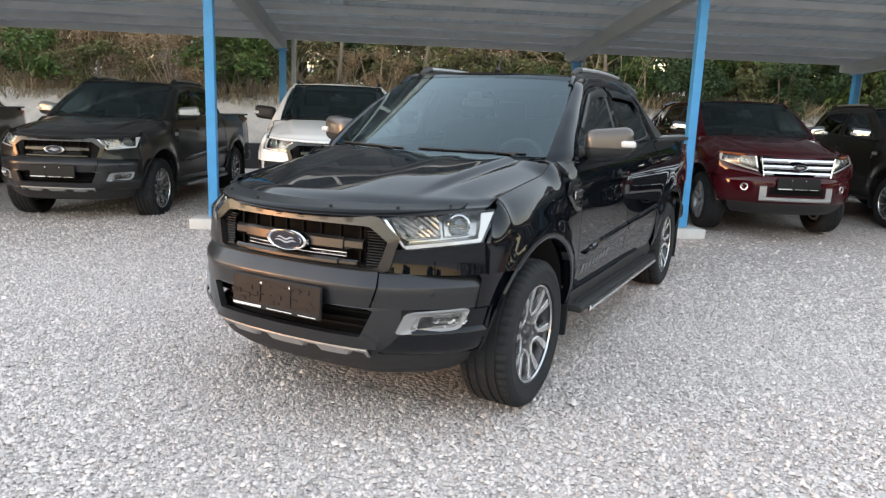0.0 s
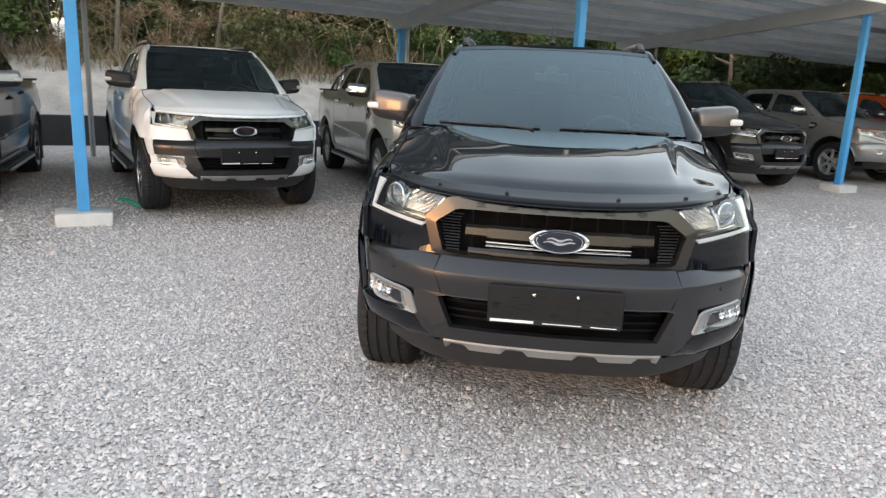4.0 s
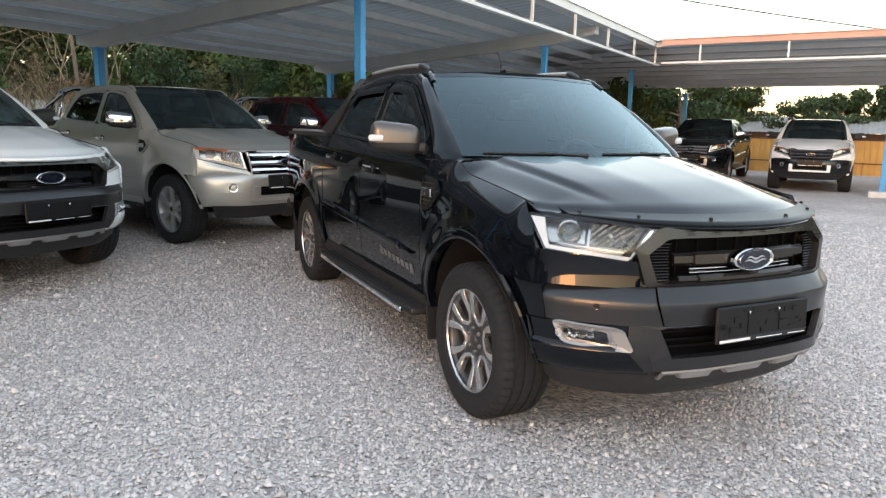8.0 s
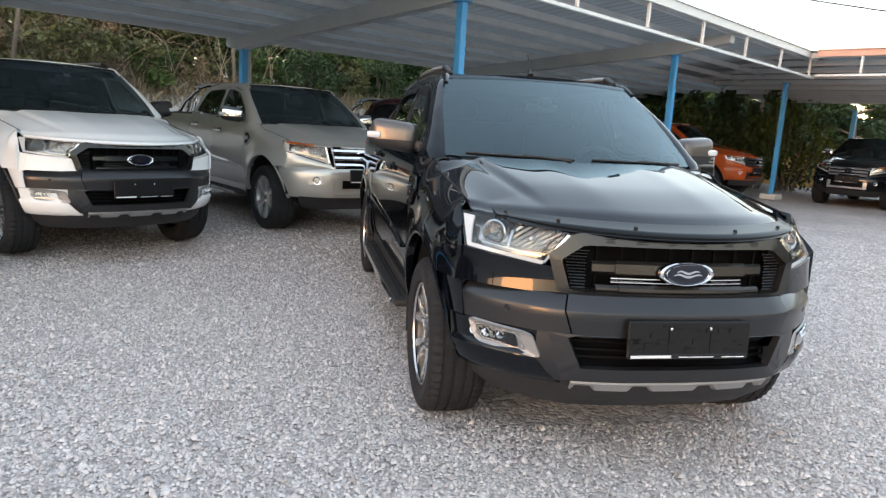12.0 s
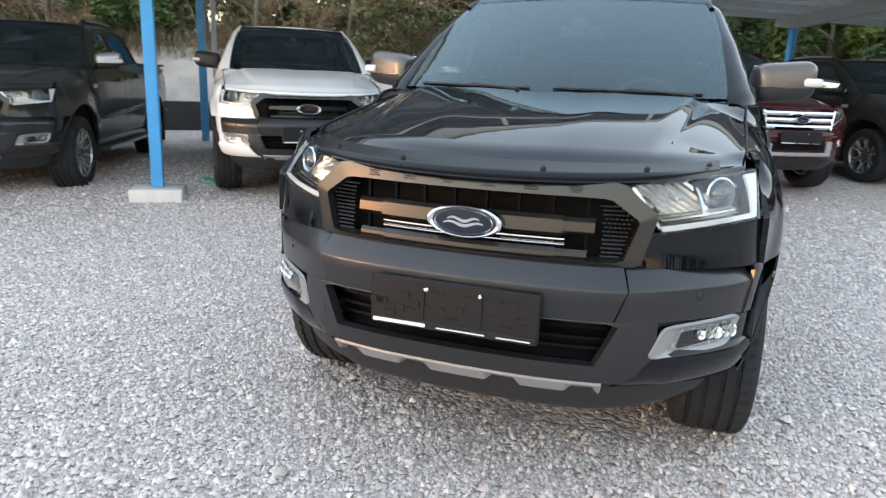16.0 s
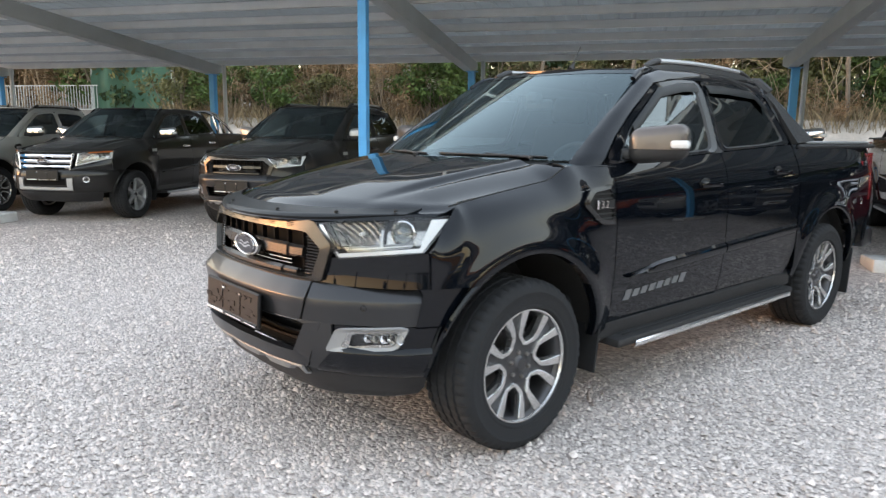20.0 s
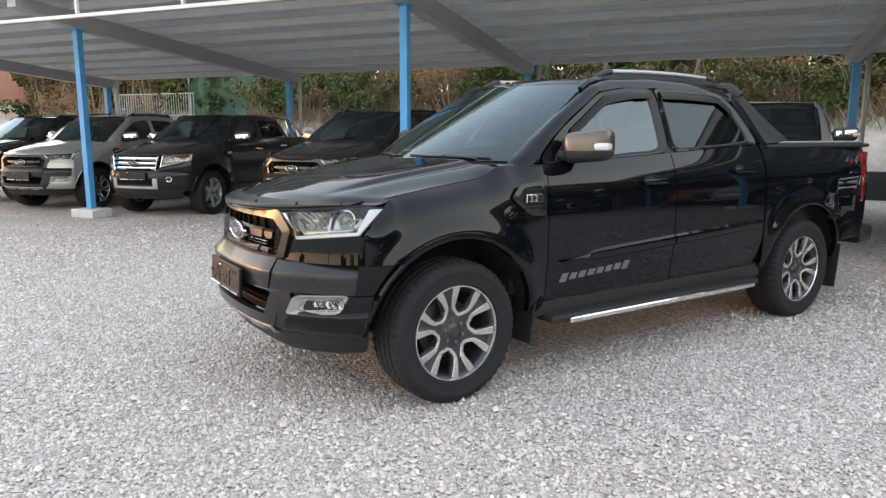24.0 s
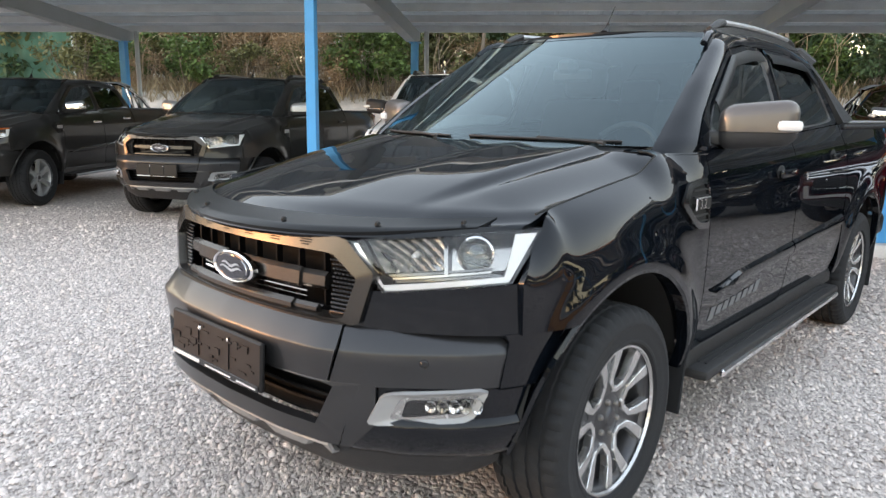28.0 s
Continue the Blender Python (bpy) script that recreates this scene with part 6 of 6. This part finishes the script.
for k, (u, v, h, lean) in enumerate(((0.9, 9.6, 2.6, 4), (3.0, 9.7, 2.9, 8), (8.0, 9.6, 2.8, -5), (-3.4, 9.8, 3.0, 6), (-2.4, 10.2, 3.0, -9), (10.4, 9.9, 3.0, 3))):
    t = thing("pole", "thin grey leaning wooden pole on the bank", "pole", PORT @ pose(u, v, bank_z(u, v) - 0.1, 0, lean, 0), group="poles on the bank")
    part("shaft", tube([(0, 0, 0), (0.02, 0, h * 0.5), (0, 0, h)], [0.05, 0.045, 0.035], 8), BARK, t)

# ---- things beyond the carport ----
FIBRE = make_mat("grey_fibre_cement", (0.30, 0.29, 0.27), 0.85, var=0.25, scale=3, bump=0.3)
PLASTER = make_mat("pale_plaster", (0.52, 0.48, 0.42), 0.9, var=0.2, scale=2, bump=0.2)
BROWNWALL = make_mat("brown_board_wall", (0.10, 0.060, 0.040), 0.8, var=0.25, scale=3)
TILE = make_mat("orange_clay_tile", (0.27, 0.125, 0.085), 0.8, var=0.25, scale=6, random_ob=0.2)
YELLOW = make_mat("yellow_ribbed_fence_paint", (0.62, 0.40, 0.12), 0.55, var=0.12, scale=3)
DRUMBLUE = make_mat("blue_plastic_drum", (0.03, 0.06, 0.30), 0.4, var=0.1, scale=8)
HOSE = make_mat("teal_hose", (0.04, 0.36, 0.26), 0.5, var=0.1, scale=20)
NET = make_mat("green_shade_net", (0.05, 0.11, 0.075), 0.9, var=0.3, scale=2)
WHITEPAINT = make_mat("white_gloss_paint", (0.74, 0.74, 0.72), 0.45, var=0.08, scale=5)


def ribbed(w, d, pitch, amp, steps=4):
    """A wavy sheet, w wide along x and d long along y."""
    bm = bmesh.new()
    n = int(w / pitch) * steps
    rows = [[(-w / 2 + w * i / n, y, amp * math.sin(2 * math.pi * i / steps)) for y in (0, d / 2, d)] for i in range(n + 1)]
    grid_mesh(bm, rows)
    return solid(bm, 0.008)


def shed(m, w, d, h, eave, ridge, roof_mat, wall_mat, label, tiles=False):
    t = thing("shed", label, "shed", m)
    part("wall", box((0, d / 2, h / 2), (w * 0.92, d * 0.85, h), 0.01), wall_mat, t)
    a = math.atan2(ridge - eave, d / 2)
    L = math.hypot(d / 2, ridge - eave) + 0.15
    for k in (0, 1):
        r = part("roof", ribbed(w, L, 0.18 if not tiles else 0.24, 0.03 if not tiles else 0.045), roof_mat, t)
        r.matrix_basis = pose(0, -0.1, eave, math.degrees(a)) if k == 0 else pose(0, d + 0.1, eave, math.degrees(a), 0, 180)
    return t


shed(PORT @ pose(-3.2, 12.5, 0), 2.9, 2.8, 3.1, 3.22, 3.75, FIBRE, PLASTER, "small shed with grey wavy fibre-cement roof behind shrubs")
shed(PORT @ pose(-27, 14, 0), 8, 5, 2.5, 2.7, 4.6, TILE, PLASTER, "low house with a red clay tile roof", True)
shed(PORT @ pose(45, 20, 0), 6, 6, 3.0, 3.4, 5.2, TILE, PLASTER, "small house with an orange clay tile roof", True)

rail = thing("railing", "pale grey metal railing on the bank", "railing", PORT @ pose(-16.4, 12, bank_z(-16.4, 12)))
for z in (0.15, 0.95):
    part("rail_bar", box((0, 0, z), (4.0, 0.03, 0.03)), RAFTER, rail, smooth=False)
for k in range(34):
    part("baluster", box((-1.95 + 3.9 * k / 33, 0, 0.55), (0.018, 0.018, 0.8)), RAFTER, rail, smooth=False)
net = thing("shade_net", "green shade net hung between poles", "net", PORT @ pose(-13.2, 12.2, bank_z(-13.2, 12.2)))
bm = bmesh.new()
grid_mesh(bm, [[(-1.6 + 3.2 * i / 24, 0.10 * math.sin(i * 0.9) + 0.05 * math.sin(j), 1.75 * j / 8 - 0.04 * math.sin(math.pi * i / 12)) for j in range(9)] for i in range(25)])
part("cloth", solid(bm, 0.004), NET, net)
for x in (-1.6, 1.6):
    part("pole", tube([(x, 0, -0.2), (x, 0, 1.9)], 0.03, 8), RAFTER, net)

for u, v, h, w in ((27.7, 16, 4.6, 0.42), (26.6, 12.5, 3.3, 0.2), (32.5, 14, 3.4, 0.3), (39.6, 14, 3.3, 0.3)):
    t = thing("concrete_pillar", "pale square concrete pillar beyond the carport", "pillar", PORT @ pose(u, v, 0), group="concrete pillars")
    part("shaft", box((0, 0, h / 2), (w, w, h), 0.02), CONCRETE, t)
    part("capital", box((0, 0, h + 0.04), (w + 0.06, w + 0.06, 0.08), 0.01), CONCRETE, t)
for du in (0, 0.75):
    t = thing("plastic_drum", "blue plastic drum on a stand", "drum", PORT @ pose(27.0 + du, 14, 1.55), group="drums")
    part("barrel", lathe([(0.0, -0.5), (0.28, -0.5), (0.30, -0.45), (0.31, -0.2), (0.295, -0.18), (0.31, -0.15), (0.31, 0.2), (0.29, 0.42), (0.1, 0.48), (0.0, 0.48)], 24), DRUMBLUE, t).matrix_basis = pose(0, 0, 0.5, 0, -90, 0)
    part("stand", box((0, 0, -0.78), (0.7, 0.7, 1.54), 0.01), FIBRE, t)

# yellow ribbed fence and low building behind the far roof
FENCE = WING @ pose(4.5, 8.6, 0)
fence = thing("fence_yellow", "yellow ribbed metal fence with dark rails", "fence", FENCE, kind="structure")
bm = bmesh.new()
rows = []
x = -12.0
while x < 14:
    for dx, dy in ((0, 0), (0.09, 0), (0.11, 0.025), (0.15, 0.025), (0.17, 0)):
        rows.append([(x + dx, dy, 0.02), (x + dx, dy, 1.22)])
    x += 0.19
grid_mesh(bm, rows)
part("sheet", solid(bm, 0.006), YELLOW, fence, smooth=False)
for z in (0.42, 1.20):
    part("fence_rail", box((1, -0.03, z), (26, 0.035, 0.035)), BROWNWALL, fence, smooth=False)
for k in range(11):
    part("fence_post", box((-12 + 2.6 * k, -0.035, 0.62), (0.05, 0.05, 1.24)), BROWNWALL, fence, smooth=False)
low = thing("low_building", "long low building with brown wall and grey wavy roof", "building", WING @ pose(4.0, 14.0, 0))
part("wall", box((0, 2, 0.7), (30, 3.6, 1.4), 0.01), BROWNWALL, low)
r = part("roof", ribbed(31, 4.6, 0.18, 0.014), FIBRE, low)
r.matrix_basis = pose(0, -0.5, 1.42, 9)

# overhead cable, hose and small plate
cab = thing("overhead_cable", "black sagging overhead cable across the sky", "cable")
pa, pb = Vector((9.5, 20.5, 7.2)), Vector((21.5, 10.9, 4.45))
pts = []
for k in range(25):
    f = -0.6 + 2.4 * k / 24
    p = pa.lerp(pb, f)
    p.z += 0.5 * ((f - 0.5) ** 2 - 0.25)
    pts.append(p)
part("wire", tube(pts, 0.022, 6), PLASTIC, cab)
hose = thing("garden_hose", "short teal hose lying on the gravel", "hose")
part("pipe", tube([(-4.60 + 0.55 * k / 12, 3.70 - 0.30 * k / 12 + 0.04 * math.sin(k * 0.6), ground_height(-4.4, 3.6) + 0.03) for k in range(13)], 0.022, 8), HOSE, hose)
sign = thing("sign_plate", "small white plate hung on a pole above the bank", "sign", pose(-6.82, 18.4, 2.9, 0, 10, 20))
part("plate", box((0, 0, 0.35), (0.20, 0.02, 0.62), 0.004), WHITEPAINT, sign)
part("pole", tube([(0.14, 0.03, -1.6), (0.14, 0.03, 0.9)], 0.03, 8), BARK, sign)

# ---- loose stones, packed round the black truck and thinning out ----
rng = np.random.default_rng(3)
N = 330000
cx, cy = rng.uniform(-8.5, 8.5, N * 4), rng.uniform(-6.5, 7.5, N * 4)
d = np.hypot(np.maximum(np.abs(cx) - 3.2, 0), np.maximum(np.abs(cy + 0.2) - 2.3, 0))
keep = (rng.uniform(0, 1, N * 4) < np.exp(-d / 1.3)) & ~((np.abs(cx) < 0.55) & (cy > -0.3))
cx, cy = cx[keep][:N], cy[keep][:N]
N = len(cx)
ring = np.arange(5) * 2 * np.pi / 5
base = np.concatenate([np.stack([np.cos(ring), np.sin(ring), np.full(5, -0.1)], axis=1), [(0, 0, 0.95)]])
tri = np.array([(k, (k + 1) % 5, 5) for k in range(5)])
size = 0.0078 * np.exp(rng.normal(0, 0.30, N)) * (1 + 0.22 * np.clip(d[keep][:N], 0, 2.5))
shape = base[None] * rng.uniform(0.70, 1.30, (N, 6, 1)) + rng.normal(0, 0.16, (N, 6, 3))
shape[:, 5, :2] += rng.normal(0, 0.3, (N, 2))
shape *= size[:, None, None] * rng.uniform(0.7, 1.25, (N, 1, 3))
ang = rng.uniform(0, 6.283, N)
ca, sa = np.cos(ang)[:, None], np.sin(ang)[:, None]
x, y = shape[:, :, 0] * ca - shape[:, :, 1] * sa, shape[:, :, 0] * sa + shape[:, :, 1] * ca
verts = np.stack([x + cx[:, None], y + cy[:, None], shape[:, :, 2] * 0.95 + size[:, None] * rng.uniform(0.0, 0.9, (N, 1))], axis=2).reshape(-1, 3)
gz = np.array([ground_height(a, b) for a, b in zip(cx, cy)])
verts[:, 2] += np.repeat(gz, 6)
faces = (tri[None] + 6 * np.arange(N)[:, None, None]).reshape(-1, 3)
me = bpy.data.meshes.new("loose_gravel")
me.vertices.add(len(verts))
me.vertices.foreach_set("co", verts.ravel())
me.loops.add(len(faces) * 3)
me.loops.foreach_set("vertex_index", faces.ravel().astype(np.int32))
me.polygons.add(len(faces))
me.polygons.foreach_set("loop_start", np.arange(0, len(faces) * 3, 3, dtype=np.int32))
me.update(calc_edges=True)
me.materials.append(STONE)
st = new("loose_gravel", me)
tagged(st, "loose pale grey crushed stones", "gravel", kind="stuff")
